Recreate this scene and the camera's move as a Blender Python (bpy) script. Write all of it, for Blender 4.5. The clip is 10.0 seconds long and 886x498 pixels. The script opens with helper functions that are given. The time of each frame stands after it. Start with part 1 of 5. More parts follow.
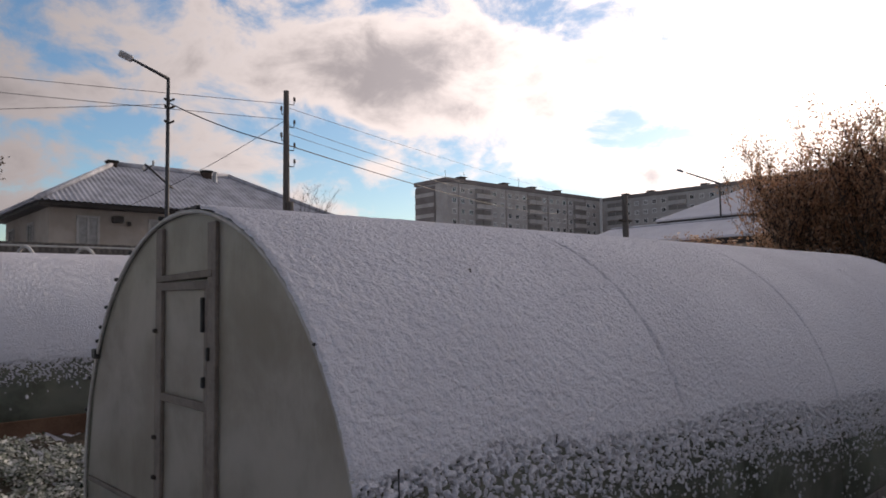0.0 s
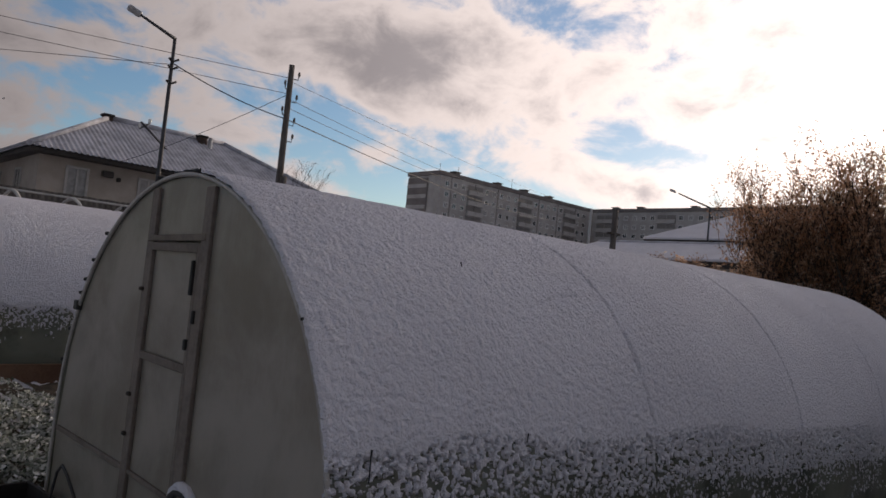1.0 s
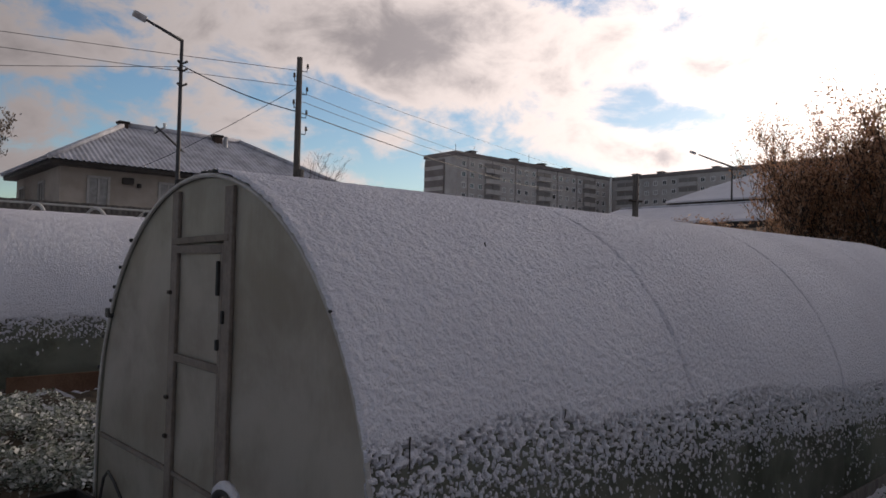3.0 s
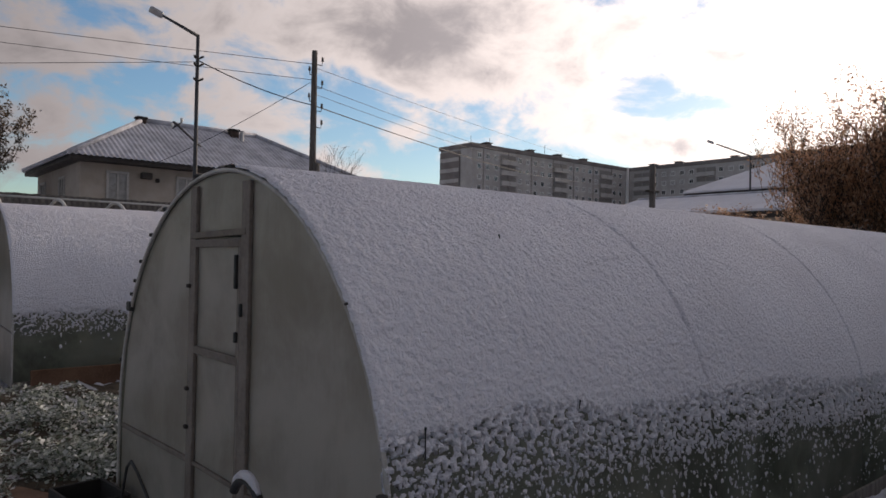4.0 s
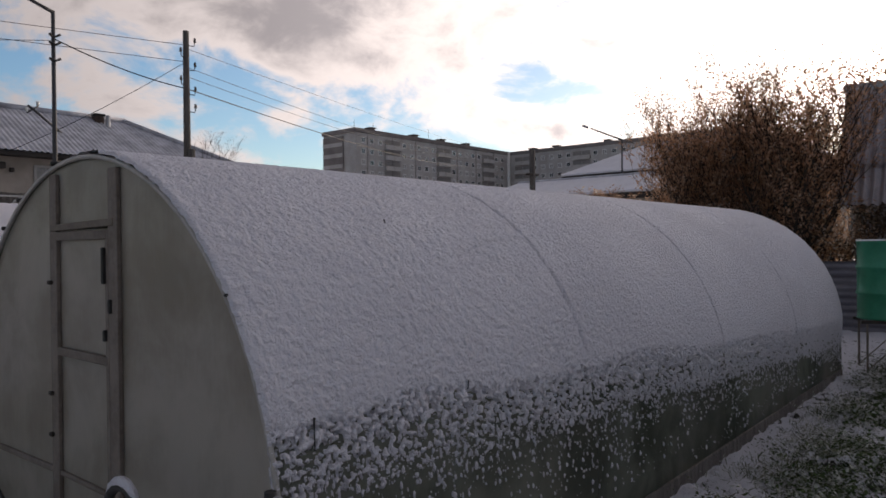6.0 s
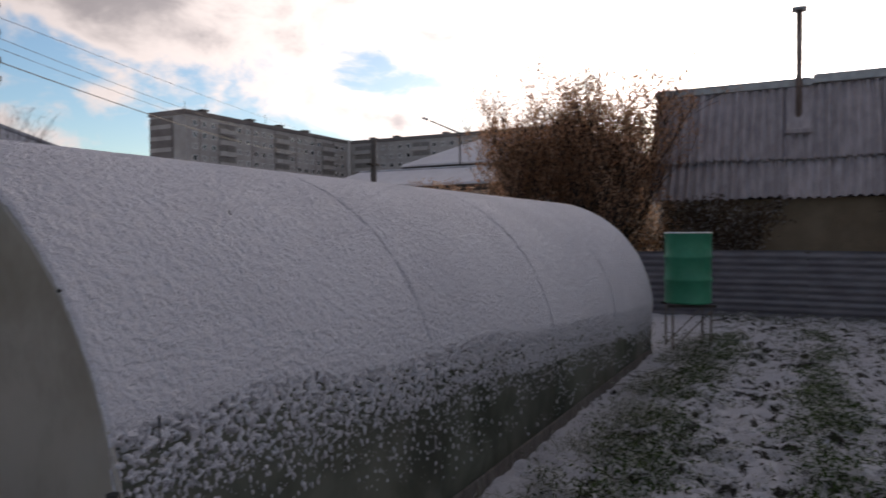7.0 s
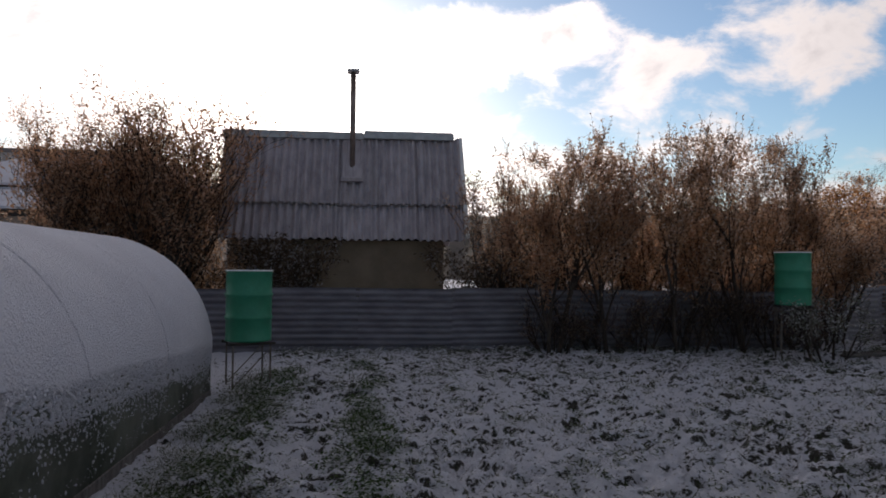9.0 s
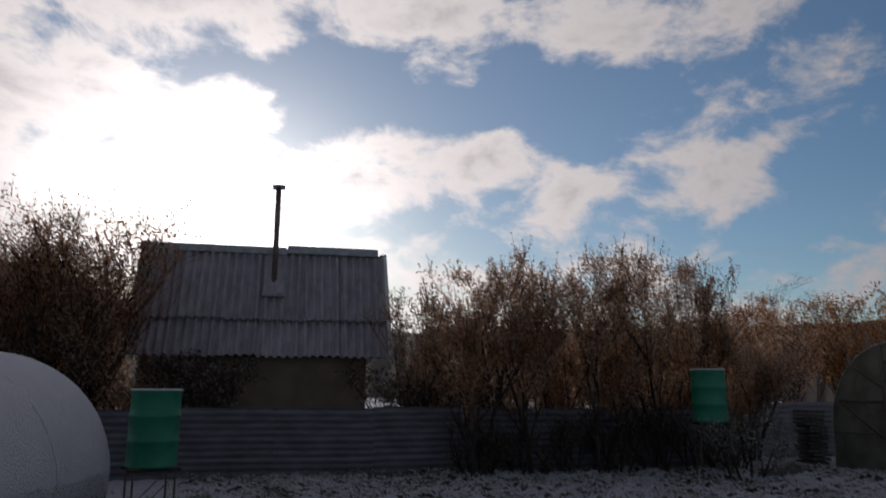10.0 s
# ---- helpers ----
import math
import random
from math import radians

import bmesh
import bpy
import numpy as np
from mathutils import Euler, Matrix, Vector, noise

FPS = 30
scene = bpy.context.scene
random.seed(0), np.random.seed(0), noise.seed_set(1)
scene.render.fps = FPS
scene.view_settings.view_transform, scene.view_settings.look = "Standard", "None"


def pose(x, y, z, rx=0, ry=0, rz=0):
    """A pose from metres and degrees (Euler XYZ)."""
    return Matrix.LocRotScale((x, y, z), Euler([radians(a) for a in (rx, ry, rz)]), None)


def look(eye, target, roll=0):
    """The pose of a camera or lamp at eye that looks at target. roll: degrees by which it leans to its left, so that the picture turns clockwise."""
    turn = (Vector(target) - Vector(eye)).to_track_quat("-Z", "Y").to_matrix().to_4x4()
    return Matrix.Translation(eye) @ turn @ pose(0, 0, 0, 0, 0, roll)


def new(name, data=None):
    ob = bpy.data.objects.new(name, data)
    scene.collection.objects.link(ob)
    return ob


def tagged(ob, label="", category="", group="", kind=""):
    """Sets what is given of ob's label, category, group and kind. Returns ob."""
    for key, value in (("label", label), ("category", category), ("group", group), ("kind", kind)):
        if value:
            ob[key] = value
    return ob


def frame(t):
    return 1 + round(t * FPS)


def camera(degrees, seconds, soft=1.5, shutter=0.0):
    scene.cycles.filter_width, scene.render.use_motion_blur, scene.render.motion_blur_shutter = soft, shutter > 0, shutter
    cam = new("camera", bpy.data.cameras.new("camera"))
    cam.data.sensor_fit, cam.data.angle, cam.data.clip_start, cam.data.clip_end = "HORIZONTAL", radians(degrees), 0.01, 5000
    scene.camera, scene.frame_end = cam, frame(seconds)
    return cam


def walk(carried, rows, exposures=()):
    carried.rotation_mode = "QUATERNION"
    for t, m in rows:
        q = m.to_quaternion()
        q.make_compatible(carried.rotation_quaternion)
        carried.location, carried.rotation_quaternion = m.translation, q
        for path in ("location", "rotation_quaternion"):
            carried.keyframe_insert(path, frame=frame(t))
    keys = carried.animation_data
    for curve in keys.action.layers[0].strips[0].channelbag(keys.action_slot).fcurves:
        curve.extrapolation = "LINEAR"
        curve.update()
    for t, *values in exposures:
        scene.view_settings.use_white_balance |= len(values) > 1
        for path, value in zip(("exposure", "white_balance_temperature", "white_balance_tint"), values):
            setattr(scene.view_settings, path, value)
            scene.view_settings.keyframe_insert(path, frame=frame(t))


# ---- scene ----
cam = camera(64.4, 10.0, soft=1.6, shutter=0.2)

# seconds, place, yaw, pitch, lean to the left
PATH = [
    (0.0, -0.021, 0.018, 1.688, 47.65, 3.65, -0.81),
    (0.2, -0.016, 0.011, 1.688, 45.91, 3.33, 1.61),
    (0.5, -0.034, 0.006, 1.678, 45.13, 3.09, 3.73),
    (1.0, -0.022, -0.030, 1.676, 46.48, 3.14, 5.67),
    (1.5, -0.036, -0.026, 1.676, 47.43, 2.92, 5.61),
    (2.0, -0.051, -0.033, 1.674, 47.40, 2.88, 6.45),
    (2.2, -0.059, -0.019, 1.670, 47.55, 2.56, 5.32),
    (3.3, -0.039, -0.010, 1.686, 48.20, 1.17, 0.16),
    (3.5, -0.035, -0.004, 1.684, 48.16, 0.98, -0.50),
    (4.0, -0.021, -0.026, 1.684, 49.49, 0.82, 1.01),
    (4.5, -0.012, -0.029, 1.683, 49.74, 0.74, 0.79),
    (5.0, -0.019, -0.038, 1.685, 49.92, 0.64, -0.02),
    (5.3, -0.034, -0.022, 1.688, 49.64, 0.36, -0.33),
    (5.5, -0.037, -0.013, 1.689, 47.76, 0.30, -0.18),
    (5.7, -0.041, 0.006, 1.685, 43.72, 0.18, -0.36),
    (6.8, -0.004, -0.084, 1.680, 33.23, -1.53, -0.49),
    (7.0, -0.020, -0.095, 1.698, 27.32, -1.32, -0.32),
    (7.2, 0.009, -0.094, 1.703, 20.98, -0.79, -0.01),
    (7.5, -0.010, -0.047, 1.737, 13.07, 0.55, -0.07),
    (7.7, 0.016, 0.008, 1.718, 8.73, 0.76, 0.34),
    (8.0, 0.026, 0.041, 1.712, 4.28, 0.78, 0.28),
    (8.3, 0.050, 0.056, 1.715, 2.43, 1.01, 0.41),
    (8.5, 0.041, 0.059, 1.731, -0.20, 1.45, 0.62),
    (9.0, 0.077, 0.072, 1.717, -6.59, 1.69, 0.53),
    (9.3, 0.098, 0.069, 1.720, -9.60, 1.96, 0.77),
    (9.5, 0.090, 0.112, 1.729, -12.66, 3.40, 0.94),
    (9.7, 0.085, 0.142, 1.736, -14.77, 6.03, 0.79),
    (10.0, 0.112, 0.122, 1.716, -12.66, 11.21, 0.32),
]


def held(x, y, z, yaw, pitch, lean):
    return Matrix.Translation((x, y, z)) @ pose(0, 0, 0, 90 + pitch, 0, yaw) @ pose(0, 0, 0, 0, 0, lean)


EXPOSURES = [(0.0, 0.68, 6950, 15), (0.5, 0.32, 6950, 15), (1.0, 0.24, 6950, 15), (2.0, 0.25, 6950, 15), (3.5, 0.44, 6900, 14), (4.5, 0.54, 6900, 14), (5.5, 0.54, 6900, 14), (7.0, 0.55, 6850, 14), (8.0, 0.42, 6750, 14), (9.0, 0.31, 6550, 12), (9.5, 0.26, 6450, 11), (10.0, -0.49, 6300, 11)]
walk(cam, [(t, held(*row)) for t, *row in PATH], EXPOSURES)

# ---------------------------------------------------------------- daylight
SUN_AZ, SUN_EL = radians(-6.0), radians(10.9)
SUN_DIR = Vector((math.sin(SUN_AZ) * math.cos(SUN_EL), math.cos(SUN_AZ) * math.cos(SUN_EL), math.sin(SUN_EL)))

sun_lamp = bpy.data.lights.new("sun", "SUN")
sun_lamp.energy, sun_lamp.angle, sun_lamp.color = 1.2, radians(1.0), (1.0, 0.86, 0.68)
sun = new("sun", sun_lamp)
sun.matrix_world = look(SUN_DIR * 100, (0, 0, 0))


def bearing(az, el):
    a, e = radians(az), radians(el)
    return (math.sin(a) * math.cos(e), math.cos(a) * math.cos(e), math.sin(e))


class Nodes:
    """Short hand for building a node tree."""

    def __init__(self, tree):
        self.tree = tree
        tree.nodes.clear()

    def add(self, kind, props=None, **sockets):
        n = self.tree.nodes.new(kind)
        for k, v in (props or {}).items():
            setattr(n, k, v)
        for k, v in sockets.items():
            self.put(n, k.replace("_", " "), v)
        return n

    def put(self, n, key, v):
        sock = n.inputs[int(key[1:])] if key[0] == "i" and key[1:].isdigit() else n.inputs[key]
        if isinstance(v, bpy.types.NodeSocket):
            self.tree.links.new(v, sock)
        else:
            sock.default_value = v

    def math(self, op, a, b=0.0, clamp=False):
        return self.add("ShaderNodeMath", {"operation": op, "use_clamp": clamp}, i0=a, i1=b).outputs[0]

    def mix(self, fac, a, b):
        n = self.add("ShaderNodeMix", {"data_type": "RGBA"})
        self.put(n, "i0", fac), self.put(n, "i6", a), self.put(n, "i7", b)
        return n.outputs[2]

    def ramp(self, v, lo, hi, smooth=True):
        n = self.add("ShaderNodeMapRange", {"interpolation_type": "SMOOTHSTEP" if smooth else "LINEAR"})
        self.put(n, "i0", v), self.put(n, "i1", lo), self.put(n, "i2", hi)
        return n.outputs[0]

    def noise(self, vec, scale, detail=4.0, rough=0.55, distort=0.0):
        n = self.add("ShaderNodeTexNoise", None, Scale=scale, Detail=detail, Roughness=rough, Distortion=distort)
        if vec is not None:
            self.put(n, "Vector", vec)
        return n.outputs[0]


def rgb(c):
    return (c[0], c[1], c[2], 1.0)


def make_sky():
    world = bpy.data.worlds.new("sky")
    scene.world = world
    world.use_nodes = True
    n = Nodes(world.node_tree)
    way = n.add("ShaderNodeTexCoord").outputs["Generated"]
    sky = n.add("ShaderNodeTexSky", {"sky_type": "NISHITA", "sun_disc": False, "sun_elevation": SUN_EL,
                                     "sun_rotation": SUN_AZ % (2 * math.pi), "dust_density": 0.5, "air_density": 1.0, "ozone_density": 2.8})
    xyz = n.add("ShaderNodeSeparateXYZ", None, Vector=way)
    # flat cloud deck seen from below
    lift = n.math("ADD", n.math("MAXIMUM", xyz.outputs[2], 0.0), 0.16)
    deck = n.add("ShaderNodeCombineXYZ", None, X=n.math("DIVIDE", xyz.outputs[0], lift), Y=n.math("DIVIDE", xyz.outputs[1], lift), Z=3.7).outputs[0]

    stir = n.add("ShaderNodeTexNoise", None, Vector=way, Scale=6.0, Detail=6.0, Roughness=0.6).outputs[1]
    stir = n.add("ShaderNodeSeparateColor", None, Color=stir)
    degrees = 180 / math.pi
    az = n.math("MULTIPLY", n.math("ARCTAN2", xyz.outputs[0], xyz.outputs[1]), degrees)
    el = n.math("MULTIPLY", n.math("ARCSINE", xyz.outputs[2]), degrees)
    az = n.math("ADD", az, n.math("MULTIPLY", n.math("SUBTRACT", stir.outputs[0], 0.5), 9.0))
    el = n.math("ADD", el, n.math("MULTIPLY", n.math("SUBTRACT", stir.outputs[1], 0.5), 4.5))

    def bank(a, e, wide, high):
        u = n.math("DIVIDE", n.math("SUBTRACT", az, a), wide)
        v = n.math("DIVIDE", n.math("SUBTRACT", el, e), high)
        r = n.math("ADD", n.math("MULTIPLY", u, u), n.math("MULTIPLY", v, v))
        return n.math("POWER", 2.718, n.math("MULTIPLY", r, -1.0))

    flat = n.add("ShaderNodeMapping", None, Vector=way, Scale=(1.0, 1.0, 1.7)).outputs[0]
    big = n.noise(deck, 0.62, 6.0, 0.55, 0.25)
    fine = n.noise(flat, 9.0, 9.0, 0.60, 0.3)
    d = n.math("ADD", n.math("MULTIPLY", big, 0.40), n.math("SUBTRACT", n.math("MULTIPLY", fine, 1.15), 0.175))
    for a, e, wide, high, weight in BANKS + GAPS:
        d = n.math("ADD", d, n.math("MULTIPLY", bank(a, e, wide, high), weight))
    cover = n.math("ADD", 0.06, n.math("MULTIPLY", n.ramp(d, 0.435, 0.68), 0.94))
    thick = n.ramp(d, 0.64, 1.12)
    dot = n.add("ShaderNodeVectorMath", {"operation": "DOT_PRODUCT"}, i0=way, i1=tuple(SUN_DIR)).outputs["Value"]
    near = n.math("POWER", n.math("MAXIMUM", dot, 0.0), 2.0)
    core = n.math("POWER", n.math("MAXIMUM", dot, 0.0), 80.0)
    broad = n.math("POWER", n.math("MAXIMUM", dot, 0.0), 14.0)
    pale = n.mix(near, rgb((0.635, 0.60, 0.625)), rgb((0.665, 0.60, 0.57)))
    lit = n.mix(thick, pale, rgb((0.278, 0.263, 0.282)))
    glow = n.math("ADD", n.math("ADD", 0.28, n.math("MULTIPLY", near, 1.25)), n.math("ADD", n.math("MULTIPLY", core, 4.0), n.math("MULTIPLY", broad, 0.55)))
    cloud = n.add("ShaderNodeBackground", None, Color=lit, Strength=glow)
    haze = n.add("ShaderNodeBackground", None, Color=rgb((1.0, 0.93, 0.84)), Strength=n.math("ADD", n.math("MULTIPLY", core, 0.9), n.math("MULTIPLY", near, 0.05)))
    blue = n.add("ShaderNodeHueSaturation", None, Color=sky.outputs[0], Saturation=1.15).outputs[0]
    clear = n.add("ShaderNodeBackground", None, Color=blue, Strength=SKY_STRENGTH)
    both = n.add("ShaderNodeMixShader", None, i0=cover, i1=clear.outputs[0], i2=cloud.outputs[0])
    total = n.add("ShaderNodeAddShader", None, i0=both.outputs[0], i1=haze.outputs[0])
    n.add("ShaderNodeOutputWorld", None, Surface=total.outputs[0])


SKY_STRENGTH = 0.11
# banks of cloud, and clear gaps: bearing, height, width, depth, weight
BANKS = [(-54, 18.2, 12, 3.2, 0.46), (-31, 9.0, 1.6, 1.1, 0.34), (-46, 14.3, 3, 1.1, 0.14), (-78, 14.5, 5, 1.3, 0.14), (-65, 11.1, 5, 1.6, 0.10), (-22, 15.5, 14, 5, 0.16),
         (16, 19.0, 4.2, 2.4, 0.15), (23, 15.6, 4, 1.9, 0.13), (33, 15.8, 4.8, 2.5, 0.15), (5, 17.0, 5.2, 1.8, 0.16), (21, 29.0, 15, 2.2, 0.17), (42, 23.2, 2.8, 1.8, 0.16),
         (25, 9.7, 3.2, 0.9, 0.18), (-2, 26.7, 1.9, 1.0, 0.16), (-15, 21.5, 9, 4.6, 0.06), (-5, 21, 3.5, 2, 0.12)]
GAPS = [(-75, 17.2, 3.4, 1.1, -0.16), (-80, 11.3, 2.6, 1.5, -0.18), (-72, 12.6, 2.6, 1.8, -0.20), (-56, 8.6, 4.1, 2.0, -0.22), (-42, 13.0, 2.2, 1.0, -0.13), (-33, 12.5, 3.0, 1.8, -0.13),
        (-53, 11.9, 2.8, 0.9, -0.12), (10, 13.5, 2.8, 1.4, -0.20), (14, 22.8, 10, 2.3, -0.34), (28, 22.4, 9, 2.4, -0.32), (2, 24.4, 5.5, 2.8, -0.37), (43, 16.3, 4.3, 4.0, -0.32),
        (17, 10.5, 9, 1.8, -0.12), (36, 11.2, 9, 1.7, -0.22), (25, 19.2, 3, 1.4, -0.16), (50, 22, 6, 7, -0.25)]
make_sky()

# ---------------------------------------------------------------- materials


def surface(name, a, b, scale=4.0, rough=0.8, bump=0.3, fine=40.0, metal=0.0, spec=0.4, lo=0.35, hi=0.65, coords="Object", stretch=None, each=0.0, island=0.0, sheen=None):
    """A two-colour surface with variation at two scales and a fine relief."""
    m = bpy.data.materials.new(name)
    m.use_nodes = True
    n = Nodes(m.node_tree)
    vec = n.add("ShaderNodeTexCoord").outputs[coords]
    if stretch:
        vec = n.add("ShaderNodeMapping", None, Vector=vec, Scale=stretch).outputs[0]
    large = n.noise(vec, scale, 5.0, 0.6)
    small = n.noise(vec, fine, 3.0, 0.6)
    f = n.ramp(n.math("ADD", n.math("MULTIPLY", large, 0.72), n.math("MULTIPLY", small, 0.28)), lo, hi)
    col = n.mix(f, rgb(a), rgb(b))
    if each:
        r = n.add("ShaderNodeObjectInfo").outputs["Random"]
        col = n.add("ShaderNodeHueSaturation", None, Color=col, Value=n.math("ADD", 1.0 - each, n.math("MULTIPLY", r, 2 * each))).outputs[0]
    if island:
        r = n.add("ShaderNodeNewGeometry").outputs["Random Per Island"]
        col = n.add("ShaderNodeHueSaturation", None, Color=col, Hue=n.math("ADD", 0.5 - island * 0.07, n.math("MULTIPLY", r, island * 0.14)),
                    Value=n.math("ADD", 1.0 - island, n.math("MULTIPLY", r, 2 * island))).outputs[0]
    b2 = n.add("ShaderNodeBump", None, Strength=bump, Distance=0.02, Height=n.math("ADD", n.math("MULTIPLY", large, 0.5), small))
    p = n.add("ShaderNodeBsdfPrincipled", None, Base_Color=col, Metallic=metal, Normal=b2.outputs[0])
    n.put(p, "Roughness", n.math("ADD", rough - 0.08, n.math("MULTIPLY", small, 0.16)))
    n.put(p, "Specular IOR Level", spec)
    n.add("ShaderNodeOutputMaterial", None, Surface=p.outputs[0])
    return m


def snow_material():
    m = bpy.data.materials.new("snow")
    m.use_nodes = True
    n = Nodes(m.node_tree)
    vec = n.add("ShaderNodeTexCoord").outputs["Object"]
    a = n.noise(vec, 58.0, 3.0, 0.6)
    b = n.noise(vec, 120.0, 3.0, 0.6)
    c = n.noise(vec, 1.2, 3.0, 0.5)
    col = n.mix(n.ramp(c, 0.3, 0.7), rgb((0.70, 0.69, 0.745)), rgb((0.63, 0.62, 0.675)))
    bump = n.add("ShaderNodeBump", None, Strength=0.85, Distance=0.03, Height=n.math("ADD", a, n.math("MULTIPLY", b, 0.25)))
    p = n.add("ShaderNodeBsdfPrincipled", None, Base_Color=col, Roughness=0.6, Normal=bump.outputs[0])
    n.put(p, "Specular IOR Level", 0.45)
    n.add("ShaderNodeOutputMaterial", None, Surface=p.outputs[0])
    return m


def ground_material():
    """Dark garden soil and dead grass under a thin, broken snow cover that stays on the tops of the clods; dark sides
    and specks also paint in their shade.
    """
    m = bpy.data.materials.new("snowy_soil")
    m.use_nodes = True
    n = Nodes(m.node_tree)
    vec = n.add("ShaderNodeTexCoord").outputs["Object"]
    big = n.noise(vec, 0.55, 3.0, 0.5)
    mid = n.noise(vec, 9.0, 5.0, 0.7, 0.6)
    fine = n.noise(vec, 26.0, 5.0, 0.72, 0.5)
    speck = n.noise(vec, 85.0, 4.0, 0.7)
    up = n.add("ShaderNodeSeparateXYZ", None, Vector=n.add("ShaderNodeNewGeometry").outputs["Normal"]).outputs[2]
    f = n.math("ADD", n.math("ADD", n.math("MULTIPLY", big, 0.22), n.math("MULTIPLY", mid, 0.56)), n.math("MULTIPLY", fine, 0.54))
    f = n.math("ADD", f, n.math("MULTIPLY", speck, 0.24))
    # tilted sides lose snow colour, which also darkens them as clod shade
    f = n.math("ADD", f, n.math("MULTIPLY", n.math("SUBTRACT", up, 0.93), 0.55))
    cover = n.ramp(f, 0.662, 0.73)
    earth = n.mix(n.ramp(fine, 0.4, 0.65), rgb((0.045, 0.040, 0.034)), rgb((0.13, 0.12, 0.105)))
    green = n.mix(n.ramp(mid, 0.45, 0.7), earth, rgb((0.05, 0.07, 0.025)))
    col = n.mix(cover, green, rgb((0.85, 0.845, 0.90)))
    bump = n.add("ShaderNodeBump", None, Strength=1.0, Distance=0.08, Height=n.math("ADD", mid, fine))
    p = n.add("ShaderNodeBsdfPrincipled", None, Base_Color=col, Roughness=0.9, Normal=bump.outputs[0])
    n.put(p, "Specular IOR Level", 0.2)
    n.add("ShaderNodeOutputMaterial", None, Surface=p.outputs[0])
    return m


def polycarbonate(name, tint, clear, trans=0.4, dirt=(0.2, 0.17, 0.13)):
    """Milky twin-wall sheet: fine flutes, some dirt, some light let through."""
    m = bpy.data.materials.new(name)
    m.use_nodes = True
    n = Nodes(m.node_tree)
    vec = n.add("ShaderNodeTexCoord").outputs["Object"]
    stain = n.noise(vec, 1.7, 5.0, 0.6, 0.3)
    fine = n.noise(n.add("ShaderNodeMapping", None, Vector=vec, Scale=(1.0, 1.0, 0.12)).outputs[0], 60.0, 3.0, 0.5)
    col = n.mix(n.ramp(n.math("ADD", n.math("MULTIPLY", stain, 0.94), n.math("MULTIPLY", fine, 0.06)), 0.36, 0.66), rgb(tint), rgb(dirt))
    bump = n.add("ShaderNodeBump", None, Strength=0.12, Distance=0.01, Height=fine)
    p = n.add("ShaderNodeBsdfPrincipled", None, Base_Color=col, Roughness=0.32, Normal=bump.outputs[0])
    n.put(p, "Specular IOR Level", 0.35)
    t = n.add("ShaderNodeBsdfTranslucent", None, Color=col)
    mixed = n.add("ShaderNodeMixShader", None, i0=trans, i1=p.outputs[0], i2=t.outputs[0])
    see = n.add("ShaderNodeBsdfTransparent", None, Color=rgb((0.85, 0.88, 0.82)))
    out = n.add("ShaderNodeMixShader", None, i0=clear, i1=mixed.outputs[0], i2=see.outputs[0])
    n.add("ShaderNodeOutputMaterial", None, Surface=out.outputs[0])
    return m


def glass_material():
    m = bpy.data.materials.new("window_glass")
    m.use_nodes = True
    n = Nodes(m.node_tree)
    p = n.add("ShaderNodeBsdfPrincipled", None, Base_Color=rgb((0.02, 0.025, 0.03)), Roughness=0.06)
    n.put(p, "Specular IOR Level", 0.8)
    n.add("ShaderNodeOutputMaterial", None, Surface=p.outputs[0])
    return m


def leaf_material(name, a, b, c):
    """Dry leaves: each its own shade, some light shining through."""
    m = bpy.data.materials.new(name)
    m.use_nodes = True
    n = Nodes(m.node_tree)
    r = n.add("ShaderNodeNewGeometry").outputs["Random Per Island"]
    col = n.mix(n.ramp(r, 0.0, 0.6, False), rgb(a), rgb(b))
    col = n.mix(n.ramp(r, 0.6, 1.0, False), col, rgb(c))
    d = n.add("ShaderNodeBsdfDiffuse", None, Color=col)
    t = n.add("ShaderNodeBsdfTranslucent", None, Color=col)
    out = n.add("ShaderNodeMixShader", None, i0=0.70, i1=d.outputs[0], i2=t.outputs[0])
    n.add("ShaderNodeOutputMaterial", None, Surface=out.outputs[0])
    return m


SNOW = snow_material()
GROUND = ground_material()
SHEET = polycarbonate("milky_polycarbonate", (0.46, 0.425, 0.375), 0.06, 0.3, (0.31, 0.275, 0.225))
OLD_SHEET = polycarbonate("dull_polycarbonate", (0.40, 0.39, 0.33), 0.10, 0.4, (0.24, 0.23, 0.19))
SIDE_SHEET = polycarbonate("clear_polycarbonate", (0.30, 0.305, 0.26), 0.30, 0.4, (0.12, 0.13, 0.10))
TUBE = surface("dark_frame_tube", (0.10, 0.08, 0.066), (0.18, 0.15, 0.125), 6, 0.55, 0.1, metal=0.3)
# tone imitates the inner frame's shade through the milky sheet; bars sit outside
GABLE_BAR = surface("gable_bar_through_sheet", (0.12, 0.098, 0.082), (0.215, 0.182, 0.158), 3, 0.7, 0.2)
TRIM = surface("edge_trim", (0.42, 0.40, 0.37), (0.56, 0.54, 0.52), 5, 0.6, 0.15)
GABLE_EDGE = surface("greyed_edge_strip", (0.34, 0.32, 0.30), (0.46, 0.44, 0.42), 5, 0.65, 0.15)
BLACK = surface("black_plastic", (0.012, 0.012, 0.012), (0.03, 0.03, 0.03), 8, 0.5, 0.1)
SOIL = surface("bed_soil", (0.03, 0.022, 0.015), (0.075, 0.055, 0.035), 6, 0.95, 0.8)
OLD_BOARD = surface("weathered_board", (0.075, 0.065, 0.06), (0.16, 0.145, 0.13), 3, 0.85, 0.4, stretch=(6, 6, 1), each=0.2)
